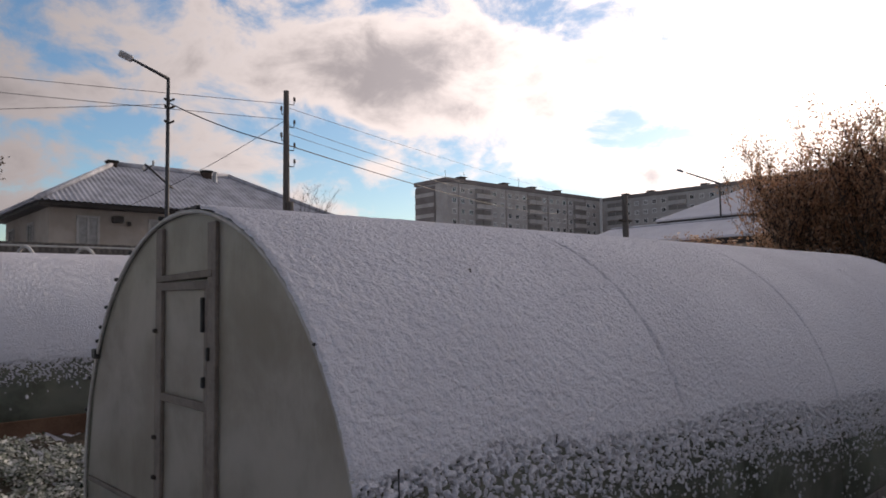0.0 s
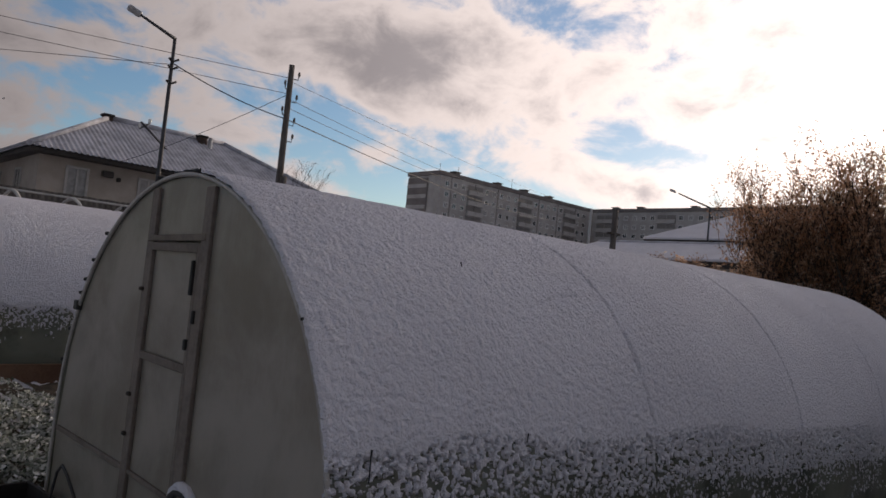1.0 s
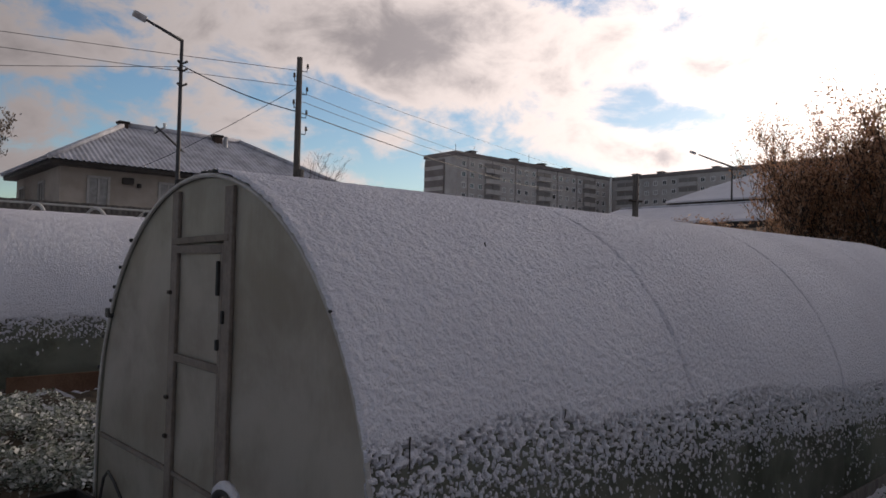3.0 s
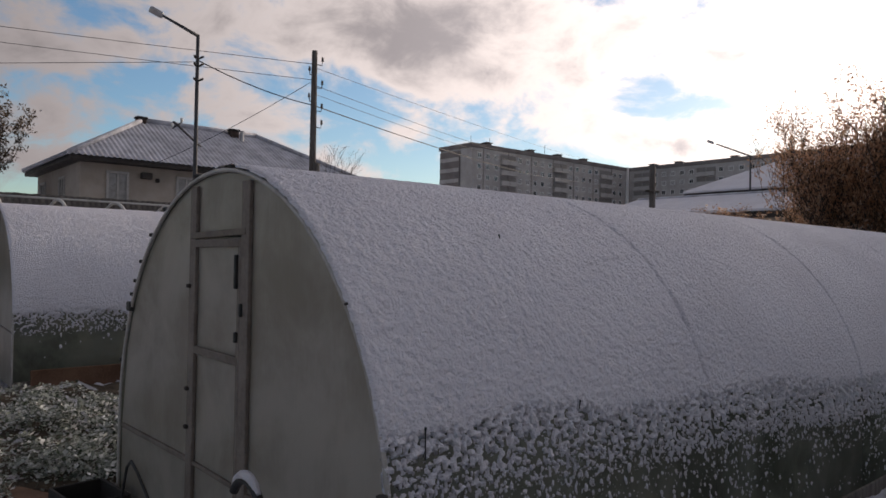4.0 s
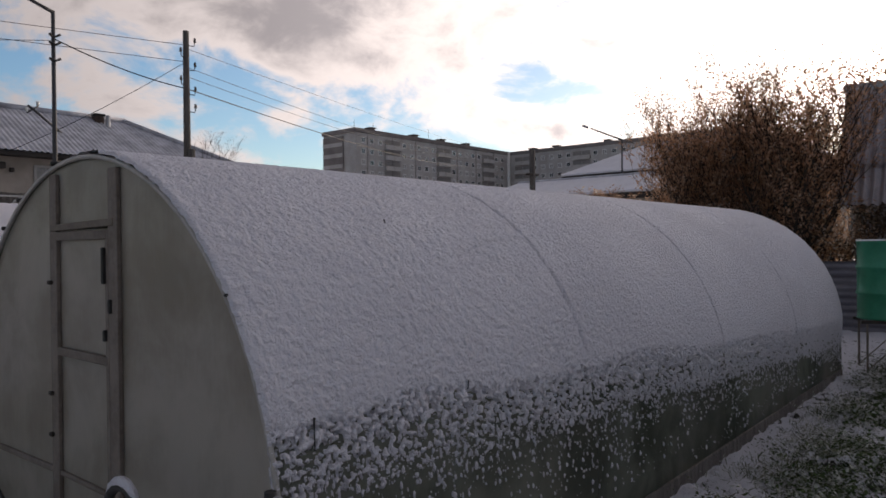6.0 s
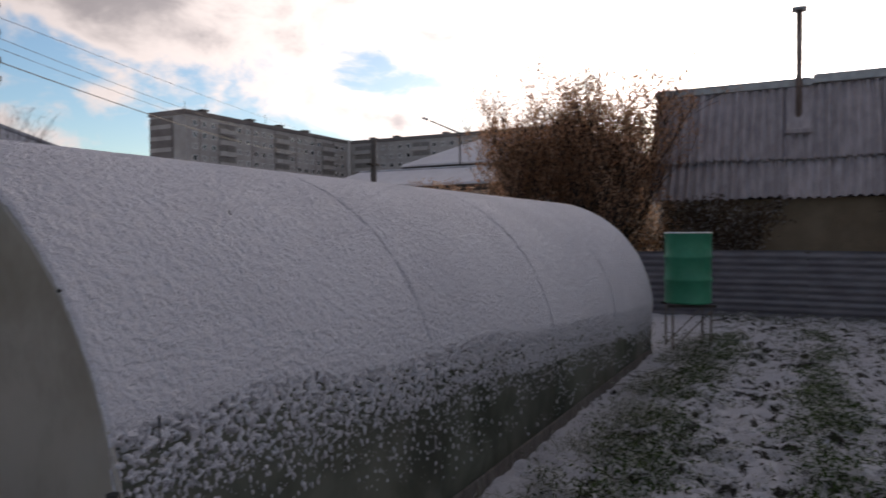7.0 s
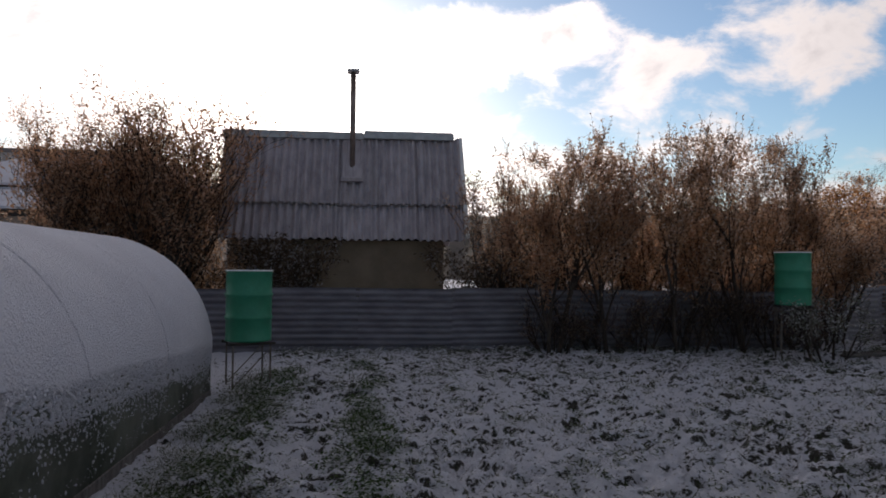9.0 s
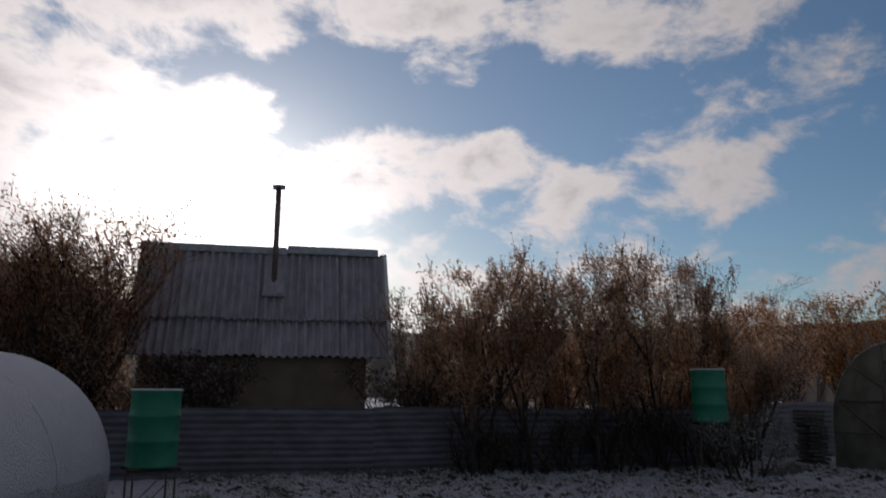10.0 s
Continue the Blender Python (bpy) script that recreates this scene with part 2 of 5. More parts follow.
BROWN_BOARD = surface("rusty_bed_board", (0.09, 0.045, 0.025), (0.16, 0.09, 0.055), 3, 0.85, 0.4, each=0.15)
FENCE_METAL = surface("dull_corrugated_steel", (0.12, 0.11, 0.125), (0.205, 0.195, 0.215), 2.2, 0.6, 0.15, metal=0.25, stretch=(0.6, 1, 3), each=0.14)
FENCE_PALE = surface("pale_zinc_fence", (0.24, 0.24, 0.26), (0.34, 0.34, 0.37), 1.6, 0.6, 0.15, metal=0.2, each=0.1)
SLATE = surface("asbestos_slate", (0.33, 0.30, 0.32), (0.51, 0.465, 0.495), 2.5, 0.9, 0.35, stretch=(2.5, 1, 0.7), each=0.1)
ROOF_DUST = surface("slate_with_snow_dust", (0.30, 0.30, 0.33), (0.52, 0.52, 0.57), 1.6, 0.9, 0.3, each=0.08)
STUCCO = surface("brown_stucco", (0.20, 0.15, 0.105), (0.29, 0.225, 0.16), 1.3, 0.95, 0.3)
HOUSE_WALL = surface("grey_plaster", (0.25, 0.215, 0.185), (0.36, 0.315, 0.275), 0.8, 0.95, 0.25)
EAVE = surface("dark_eave_board", (0.018, 0.015, 0.014), (0.04, 0.034, 0.03), 2, 0.8, 0.2)
WHITE_PAINT = surface("white_paint", (0.66, 0.66, 0.65), (0.78, 0.78, 0.77), 3, 0.5, 0.1)
GLASS = glass_material()
WINDOW_FRAME = surface("worn_window_paint", (0.26, 0.25, 0.235), (0.36, 0.345, 0.33), 5, 0.7, 0.15)
CURTAIN = surface("net_curtain", (0.2, 0.195, 0.19), (0.3, 0.295, 0.29), 6, 0.9, 0.2)
GREEN_PAINT = surface("green_barrel_paint", (0.022, 0.19, 0.105), (0.04, 0.27, 0.16), 3, 0.42, 0.12, lo=0.3, hi=0.7)
DARK_STEEL = surface("rusty_dark_steel", (0.03, 0.027, 0.025), (0.07, 0.055, 0.045), 8, 0.7, 0.2, metal=0.4)
# reddish lighter tones paint the low sun's glare onto the pipe
PIPE_STEEL = surface("glare_toned_pipe_steel", (0.16, 0.11, 0.09), (0.30, 0.25, 0.23), 5, 0.5, 0.15, metal=0.5, stretch=(1, 1, 0.4))
ZINC = surface("zinc_sheet", (0.30, 0.30, 0.31), (0.45, 0.45, 0.46), 4, 0.45, 0.15, metal=0.6)
BRICK_RED = surface("chimney_brick", (0.05, 0.035, 0.03), (0.09, 0.06, 0.05), 6, 0.9, 0.5)
PANEL = surface("concrete_panel", (0.32, 0.30, 0.285), (0.43, 0.41, 0.395), 0.25, 0.95, 0.2, fine=3.0)
PANEL_DARK = surface("brick_end_wall", (0.15, 0.13, 0.125), (0.21, 0.19, 0.18), 0.25, 0.95, 0.2, fine=4.0)
PANEL_MID = surface("loggia_shade", (0.20, 0.185, 0.175), (0.28, 0.26, 0.25), 0.3, 0.95, 0.2, fine=4.0)
WOOD_POLE = surface("weathered_pole_wood", (0.07, 0.06, 0.055), (0.15, 0.135, 0.125), 3, 0.9, 0.5, stretch=(8, 8, 0.7))
POLE_STEEL = surface("dark_painted_steel", (0.035, 0.035, 0.04), (0.06, 0.06, 0.065), 4, 0.6, 0.1)
CABLE = surface("cable_rubber", (0.02, 0.02, 0.022), (0.035, 0.035, 0.04), 5, 0.7, 0.05)
BARK = surface("bark", (0.03, 0.022, 0.018), (0.075, 0.058, 0.046), 7, 0.95, 0.6, stretch=(1, 1, 0.3))
LEAF_RUST = leaf_material("rust_leaves", (0.36, 0.215, 0.14), (0.52, 0.30, 0.185), (0.60, 0.45, 0.34))
# the palest leaf tone paints in frost and rim-light glints on the crowns
LEAF_OCHRE = leaf_material("ochre_leaves", (0.35, 0.23, 0.16), (0.52, 0.325, 0.205), (0.68, 0.60, 0.53))
LEAF_GREY = leaf_material("withered_leaves", (0.07, 0.055, 0.042), (0.14, 0.105, 0.075), (0.45, 0.44, 0.45))
LEAF_FROST = leaf_material("frosted_grass", (0.10, 0.11, 0.06), (0.36, 0.37, 0.33), (0.75, 0.75, 0.78))
LEAF_TUFT = leaf_material("frosted_weeds", (0.035, 0.05, 0.022), (0.15, 0.17, 0.10), (0.76, 0.77, 0.76))
LEAF_DARK = leaf_material("dark_dead_leaves", (0.10, 0.07, 0.052), (0.19, 0.135, 0.10), (0.38, 0.31, 0.26))
LEAF_ORANGE = leaf_material("orange_leaves", (0.24, 0.11, 0.05), (0.40, 0.18, 0.07), (0.5, 0.28, 0.10))
LEAF_BED = leaf_material("frosted_bed_leaves", (0.04, 0.055, 0.035), (0.40, 0.43, 0.39), (0.88, 0.88, 0.90))
LEAF_GREEN = leaf_material("green_leaves", (0.04, 0.065, 0.022), (0.11, 0.15, 0.07), (0.66, 0.68, 0.66))
HILL = surface("wooded_hillside", (0.035, 0.027, 0.022), (0.08, 0.058, 0.045), 0.06, 1.0, 0.0, fine=0.6)
INSULATOR = surface("white_porcelain", (0.6, 0.6, 0.58), (0.7, 0.7, 0.68), 8, 0.25, 0.05)

# ---------------------------------------------------------------- mesh helpers


def part(name, bm, material, parent=None, label=""):
    """Links a bmesh as one mesh object, under a thing or a part."""
    me = bpy.data.meshes.new(name)
    bm.to_mesh(me)
    bm.free()
    return part_of(name, me, material, parent, label)


def part_of(name, me, material, parent=None, label=""):
    if material is not None and not me.materials:
        for m in material if isinstance(material, (list, tuple)) else (material,):
            me.materials.append(m)
    ob = new(name, me)
    ob.parent = parent
    if label:
        tagged(ob, label)
    return ob


def mesh(name, verts, faces, smooth=False):
    me = bpy.data.meshes.new(name)
    me.from_pydata(verts, [], faces)
    if smooth:
        me.polygons.foreach_set("use_smooth", [True] * len(me.polygons))
    me.update()
    return me


def base(name, m, label, category, group=""):
    """An Empty at the foot of a thing."""
    ob = new(name)
    ob.empty_display_size = 0.1
    ob.matrix_basis = m
    return tagged(ob, label, category, group)


def add_box(bm, lo, hi, bevel=0.0, turn=None):
    """A box from corner to corner, its edges eased."""
    lo, hi = Vector(lo), Vector(hi)
    m = Matrix.Translation((lo + hi) / 2) @ Matrix.Diagonal((*(hi - lo), 1))
    if turn is not None:
        m = turn @ m
    made = bmesh.ops.create_cube(bm, size=1.0, matrix=m)
    if bevel:
        edges = {e for v in made["verts"] for e in v.link_edges}
        bmesh.ops.bevel(bm, geom=list(edges), offset=bevel, segments=1, affect="EDGES")


def boxed(*spans, bevel=0.0):
    bm = bmesh.new()
    for lo, hi in spans:
        add_box(bm, lo, hi, bevel)
    return bm


def add_tube(bm, points, radii, sides=8, cap=True):
    """A tube swept through points, with a radius at each."""
    points = [Vector(p) for p in points]
    if not isinstance(radii, (list, tuple)):
        radii = [radii] * len(points)
    rings, side = [], None
    for i, p in enumerate(points):
        ahead = (points[min(i + 1, len(points) - 1)] - points[max(i - 1, 0)]).normalized()
        if side is None:
            side = ahead.orthogonal().normalized()
        side = (side - ahead * side.dot(ahead)).normalized()
        other = ahead.cross(side)
        rings.append([bm.verts.new(p + (side * math.cos(a) + other * math.sin(a)) * radii[i]) for a in [2 * math.pi * k / sides for k in range(sides)]])
    for a, b in zip(rings, rings[1:]):
        for k in range(sides):
            bm.faces.new((a[k], a[(k + 1) % sides], b[(k + 1) % sides], b[k])).smooth = sides > 5
    if cap:
        bm.faces.new(rings[0][::-1])
        bm.faces.new(rings[-1])


def tube(points, radii, sides=8):
    bm = bmesh.new()
    add_tube(bm, points, radii, sides)
    return bm


TABLE = np.random.RandomState(5).rand(256, 256)


def lattice(x, y):
    """Smooth noise from 0 to 1 over arrays."""
    xi, yi = np.floor(x).astype(int), np.floor(y).astype(int)
    u, v = x - xi, y - yi
    u, v = u * u * (3 - 2 * u), v * v * (3 - 2 * v)
    a, b = TABLE[xi & 255, yi & 255], TABLE[(xi + 1) & 255, yi & 255]
    c, d = TABLE[xi & 255, (yi + 1) & 255], TABLE[(xi + 1) & 255, (yi + 1) & 255]
    return (a * (1 - u) + b * u) * (1 - v) + (c * (1 - u) + d * u) * v


def fractal(x, y, octaves=4, gain=0.5):
    total, weight, k = 0.0, 0.0, 1.0
    for o in range(octaves):
        total = total + k * lattice(x * 2 ** o + 17.3 * o, y * 2 ** o + 9.1 * o)
        weight += k
        k *= gain
    return total / weight


def smooth(a, b, v):
    t = np.clip((v - a) / (b - a), 0, 1)
    return t * t * (3 - 2 * t)


def sheet_faces(rows, cols):
    i = np.arange(rows - 1)[:, None] * cols + np.arange(cols - 1)[None, :]
    return np.stack([i, i + 1, i + cols + 1, i + cols], -1).reshape(-1, 4)


def grid_mesh(name, x, y, z, flip=False):
    me = bpy.data.meshes.new(name)
    f = sheet_faces(*x.shape)
    if flip:
        f = f[:, ::-1]
    co = np.stack([x, y, z], -1).reshape(-1, 3)
    me.vertices.add(len(co))
    me.vertices.foreach_set("co", co.ravel())
    me.loops.add(f.size)
    me.loops.foreach_set("vertex_index", f.ravel())
    me.polygons.add(len(f))
    me.polygons.foreach_set("loop_start", np.arange(len(f)) * 4)
    me.polygons.foreach_set("use_smooth", np.ones(len(f), bool))
    me.update(calc_edges=True)
    me.validate()
    return me


# ---------------------------------------------------------------- ground and distance


def land(x, y):
    """Height of the plain: flat garden, a low rise in the west."""
    return 0.9 * smooth(-12.5, -18.0, x)


def clods(x, y):
    near = smooth(20.0, 16.0, np.hypot(x - 1, y - 7)) * smooth(-1.2, -0.2, y)
    h = 0.15 * (fractal(x * 3.6, y * 4.4, 4, 0.75) - 0.5) + 0.12 * np.maximum(fractal(x * 1.9 + 40, y * 2.8, 3) - 0.5, 0)
    h = h + 0.20 * (fractal(x * 8.5, y * 10.5, 2, 0.8) - 0.5)
    h = h + 0.06 * (fractal(x * 0.5, y * 0.5, 2) - 0.5)
    beds = 0.05 * smooth(0.1, 0.55, np.cos((x - 0.3) * 2 * math.pi / 1.45)) * smooth(-1.4, -1.0, x)
    path = smooth(0.35, 0.0, np.abs(x + 1.65)) * 0.6
    calm = 1 - 0.75 * smooth(-1.75, -1.95, x) * smooth(-5.1, -4.9, x)
    return near * calm * (h * (1 - path) + beds * 0.6)


def spaced(lo, hi, step, far):
    mid = np.arange(lo, hi, step)
    out = step * np.cumsum(1.32 ** np.arange(1, 34))
    out = out[out < far]
    return np.concatenate([(lo - out)[::-1], mid, hi + out])


gx, gy = np.meshgrid(spaced(-8.0, 12.5, 0.038, 4000), spaced(-0.6, 15.2, 0.036, 4000))
ground = part_of("ground", grid_mesh("ground", gx, gy, land(gx, gy) + clods(gx, gy)), GROUND)
tagged(ground, "dark garden soil with a thin broken cover of snow", "ground", kind="structure")


def hill():
    """A long wooded hillside on the horizon, its crest ragged with treetops."""
    az = np.radians(np.linspace(-100, 100, 900))[:, None]
    k = np.array([0.0, 0.25, 0.5, 0.75, 0.9, 1.0, 1.05])[None, :]
    crest = 30 + 6 * fractal(az * 9 + 3, az * 0 + 2, 3) * smooth(np.radians(5), np.radians(45), az) + 1.6 * fractal(az * 160, az * 0 + 7, 3) - 16 * smooth(np.radians(0), np.radians(-50), az)
    foot = 330 - 215 * smooth(np.radians(-25), np.radians(-6), az)
    r = foot + (420 - foot) * k + 6 * fractal(az * 60, k * 9, 3)
    z = crest * np.where(k <= 1, np.sin(np.clip(k, 0, 1) * math.pi / 2), 0.8) + 1.5 * (fractal(az * 200, k * 20, 2) - 0.5) * (k > 0.1)
    return grid_mesh("hill", r * np.sin(az), r * np.cos(az), np.where(k == 0, -1.0, z), flip=True)


tagged(part_of("backdrop_hill", hill(), HILL), "distant dark hillside covered with bare woods", "hill", kind="structure")

# ---------------------------------------------------------------- greenhouses


def arch_x(radius, centre, z):
    """Half the width of the arch at the height z."""
    return radius if z <= centre else math.sqrt(max(radius ** 2 - (z - centre) ** 2, 0.0))


def arch_profile(radius, centre, count=40):
    pts = [(radius, 0.0), (radius, centre * 0.5)]
    pts += [(radius * math.cos(a), centre + radius * math.sin(a)) for a in [math.pi * k / count for k in range(count + 1)]]
    return pts + [(-radius, centre * 0.5), (-radius, 0.0)]


def end_panel(radius, centre, x0, x1, z0, z1, y=0.0, thick=0.008):
    """A flat sheet of the gable between two uprights, its top cut to the arch."""
    n = 14
    xs = [x0 + (x1 - x0) * k / n for k in range(n + 1)]
    top = [min(z1, centre + math.sqrt(max(radius ** 2 - x * x, 0.0))) for x in xs]
    bm = bmesh.new()
    front = [[bm.verts.new((x, y + d, z0)) for x in xs] + [bm.verts.new((x, y + d, max(t, z0 + 0.002))) for x, t in reversed(list(zip(xs, top)))] for d in (0, thick)]
    bm.faces.new(front[0])
    bm.faces.new(front[1][::-1])
    m = len(front[0])
    for k in range(m):
        bm.faces.new((front[0][k], front[1][k], front[1][(k + 1) % m], front[0][(k + 1) % m]))
    bmesh.ops.recalc_face_normals(bm, faces=bm.faces)
    return bm


def greenhouse(m, radius, centre, length, label, sheets=4, braces=False, gable=None):
    """An arched greenhouse along its own y, gable with a door at y = 0."""
    thing = base("greenhouse", m, label, "greenhouse", "arched greenhouses")
    gable = gable or SHEET
    prof = arch_profile(radius, centre)
    step = length / sheets
    for k in range(sheets):
        verts, faces = [], []
        for y in (k * step - (0.0 if k else 0.01), (k + 1) * step + 0.02):
            verts += [(x, y, z) for x, z in prof]
        c = len(prof)
        faces = [(i, i + 1, c + i + 1, c + i) for i in range(c - 1)]
        ob = part_of("cover_sheet", mesh("cover_sheet", verts, faces, True), SIDE_SHEET, thing)
        solid = ob.modifiers.new("thickness", "SOLIDIFY")
        solid.thickness, solid.offset = 0.006, 1.0 if k % 2 else 0.6
    inner = arch_profile(radius - 0.025, centre)
    hoop = None
    for k in range(int(length) + 1):
        y = min(max(k * length / int(length), 0.03), length - 0.03)
        if hoop is None:
            hoop = part("arch_tube", tube([(x, 0, z) for x, z in inner], 0.018, 6), TUBE, thing)
            hoop.location.y = y
        else:
            part_of("arch_tube", hoop.data, None, thing).location.y = y
    for x, z in ((radius * 0.99, centre * 0.95), (-radius * 0.99, centre * 0.95), (radius * 0.62, centre + radius * 0.74), (-radius * 0.62, centre + radius * 0.74), (0, centre + radius - 0.075)):
        part("purlin", tube([(x * 0.97, 0.04, z), (x * 0.97, length - 0.04, z)], 0.014, 6), TUBE, thing)
    part("base_board", boxed(((radius - 0.02, 0, -0.05), (radius + 0.015, length, 0.10)), bevel=0.006), OLD_BOARD, thing)
    part("base_board", boxed(((-radius - 0.015, 0, -0.05), (-radius + 0.02, length, 0.10)), bevel=0.006), OLD_BOARD, thing)
    # gable
    top = centre + radius
    d0, d1, head = -0.285 * radius / 1.5, 0.345 * radius / 1.5, centre + radius * 0.785
    for y in (0.0, length - 0.008):
        part("end_panel", end_panel(radius - 0.01, centre, -radius + 0.01, d0, 0.02, 9, y), gable, thing)
        part("end_panel", end_panel(radius - 0.01, centre, d1, radius - 0.01, 0.02, 9, y), gable, thing)
        part("end_panel", end_panel(radius - 0.01, centre, d0 + 0.002, d1 - 0.002, head + 0.02, 9, y), gable, thing)
    door = part("door", end_panel(radius, centre, d0 + 0.012, d1 - 0.012, 0.06, head - 0.006), gable, thing, "milky polycarbonate door in a tube frame")
    part("end_panel", end_panel(radius, centre, d0 + 0.002, d1 - 0.002, 0.03, head, length - 0.008), gable, thing)

    def bar(name, a, b, r, parent, material=GABLE_BAR):
        a, b = Vector(a), Vector(b)
        bm = boxed(((-r * 1.15, -0.004, 0.0), (r * 1.15, 0.017, (b - a).length)), bevel=0.003)
        ob = part(name, bm, material, parent)
        ob.matrix_basis = Matrix.Translation(a) @ Matrix.Rotation(math.atan2(b.x - a.x, b.z - a.z), 4, "Y")
        return ob

    yf = -0.018
    for x, r in ((d0, 0.034), (d1, 0.036)):
        bar("upright", (x, yf, 0.0), (x, yf, centre + math.sqrt(radius ** 2 - x * x) - 0.03), r, thing)
    bar("lintel", (d0 - 0.02, yf - 0.005, head + 0.005), (d1 + 0.01, yf - 0.005, head + 0.019), 0.014, thing, TUBE)
    bar("door_rail", (d0 + 0.034, yf, centre + radius * 0.393), (d1 - 0.06, yf, centre + radius * 0.393), 0.017, door)
    bar("door_rail", (d0 + 0.034, yf, head - 0.034), (d1 - 0.06, yf, head - 0.034), 0.018, door)
    bar("door_rail", (d0 + 0.034, yf, 0.10), (d1 - 0.06, yf, 0.10), 0.018, door)
    bar("door_stile", (d1 - 0.064, yf + 0.002, 0.08), (d1 - 0.064, yf + 0.002, head - 0.01), 0.014, door)
    bar("crossbar", (-radius + 0.05, yf + 0.004, centre - 0.03), (d0, yf + 0.004, centre), 0.012, thing)
    bar("crossbar", (d0, yf + 0.006, centre - 0.002), (d1, yf + 0.006, centre - 0.002), 0.010, thing)
    bar("crossbar", (d1, yf + 0.004, centre), (radius - 0.05, yf + 0.004, centre - 0.03), 0.006, thing)
    if braces:
        for x, s in ((d0, -1), (d1, 1)):
            bar("brace", (x, yf, centre + radius * 0.35), (s * radius * 0.86, yf, centre + radius * 0.35), 0.024, thing, TUBE)
            bar("brace", (s * radius * 0.84, yf - 0.004, centre + radius * 0.34), (x + s * 0.1, yf - 0.004, centre - radius * 0.05), 0.024, thing, TUBE)
            bar("brace", (s * radius * 0.55, yf - 0.006, centre + radius * 0.72), (x, yf - 0.006, centre + radius * 0.5), 0.02, thing, TUBE)
    edge = [(x * (1 + 0.002 / radius), -0.014, z + (0.002 if z > centre else 0)) for x, z in prof]
    part("edge_trim", tube(edge, 0.011, 6), GABLE_EDGE, thing, "greyed edge strip round the gable")
    for x, z0, z1 in ((d1 - 0.078, head - 0.25, head - 0.09), (d1 - 0.02, head - 0.375, head - 0.315), (d1 - 0.07, head - 0.50, head - 0.45)):
        part("hinge", boxed(((x - 0.008, -0.036, z0), (x + 0.010, -0.016, z1)), bevel=0.004), BLACK, door)
    for z in (head - 0.26, head - 0.80, head - 1.0):
        part("latch", boxed(((d0 - 0.034, -0.04, z - 0.008), (d0 - 0.004, -0.02, z + 0.012)), bevel=0.004), DARK_STEEL, door)
    for k, a in enumerate((37, 100, 118, 128, 137, 143, 147, 150.5, 157, 165)):
        x, z = (radius + 0.02) * math.cos(radians(a)), centre + (radius + 0.02) * math.sin(radians(a))
        r = 0.03 if k == 7 else (0.006 if k == 0 else 0.011)
        part("clip", boxed(((x - r, -0.035, z - r), (x + r, 0.02, z + r)), bevel=0.005), BLACK, thing)
    return thing


def snow_on_arch(m, radius, centre, length, step, seams, edge_r, edge_l, seed, label, fall=0.012, track=False):
    """A thin lumpy layer of snow over an arch, ragged and broken along its lower edges."""
    total = math.pi * radius + 2 * centre
    s = np.concatenate([np.arange(max(edge_r - 0.3 - fall * length, 0.12), edge_r + 0.45 - step * 0.4, step * 0.6), np.arange(edge_r + 0.45, total * 0.53 - step * 0.5, step), np.arange(total * 0.53, total - 0.18, step * 3)])
    y = np.arange(-0.025, length + 0.03, step * 0.75)
    S, Y = np.meshgrid(s, y)
    Y = Y + 0.045 * (Y < 0.02) * smooth(total * 0.455, total * 0.50, S)
    a = np.clip((S - centre) / radius, 0, math.pi)
    z0 = np.where(S < centre, S, np.where(S > total - centre, total - S, centre + radius * np.sin(a)))
    x0 = np.where(S < centre, radius, np.where(S > total - centre, -radius, radius * np.cos(a)))
    nx, nz = np.cos(a), np.sin(a)
    lumps = (smooth(0.28, 0.76, fractal(S * 50 + seed, Y * 46 + 2 * S, 2, 0.5)) - 0.5) * (1 - 0.5 * smooth(1.5, 4.5, Y))
    fine = fractal(S * 12 + seed, Y * 11 + 5, 1) - 0.5
    soft = fractal(S * 2.2 + seed, Y * 1.4 + 3, 3) - 0.5
    edge = np.where(S < total / 2, edge_r, edge_l) - fall * Y + 0.10 * (fractal(Y * 1.3 + seed, Y * 0, 2) - 0.5)
    cover = smooth(-0.16, 0.44, z0 - edge)
    clump = fractal(S * 62 + seed * 3, Y * 92 + 7, 2)
    there = smooth(-0.10, 0.10, cover * 1.35 - 1.02 * smooth(0.30, 0.66, clump) - (1 - cover) * 0.15)
    t = 0.018 + 0.010 * smooth(centre, centre + radius, z0) + 0.0078 * lumps + 0.0015 * fine + 0.004 * soft
    t = t * (0.3 + 0.7 * smooth(0.35, 1.0, cover))
    for q in seams:
        line = q + 0.012 * (fractal(S * 6, S * 0 + q, 2) - 0.5)
        t = t - 0.018 * np.exp(-((Y - line) / 0.013) ** 2) * smooth(0.15, 0.5, fractal(S * 5, S * 0 + q * 3, 2) + 0.15)
    if track:
        # the shallow line that something slid along
        bow = 1.822 - 0.3 * (2.035 - Y) ** 2 + 0.02 * (fractal(Y * 14, Y * 0 + 2, 2) - 0.5)
        t = t - 0.013 * np.exp(-((S - bow) / 0.009) ** 2) * (Y > 1.28) * (Y < 2.06) * smooth(0.3, 0.6, fractal(Y * 9, Y * 0, 2) + 0.1)
    t = np.where((Y < -0.020) | (Y > length + 0.015), t - 0.015, t)
    t = t * there - 0.02 * (1 - there) + 0.0065
    ob = part_of("snow_layer", grid_mesh("snow_layer", x0 + nx * t, Y, z0 + nz * t), SNOW)
    ob.matrix_basis = m
    return tagged(ob, label, "snow", kind="stuff")


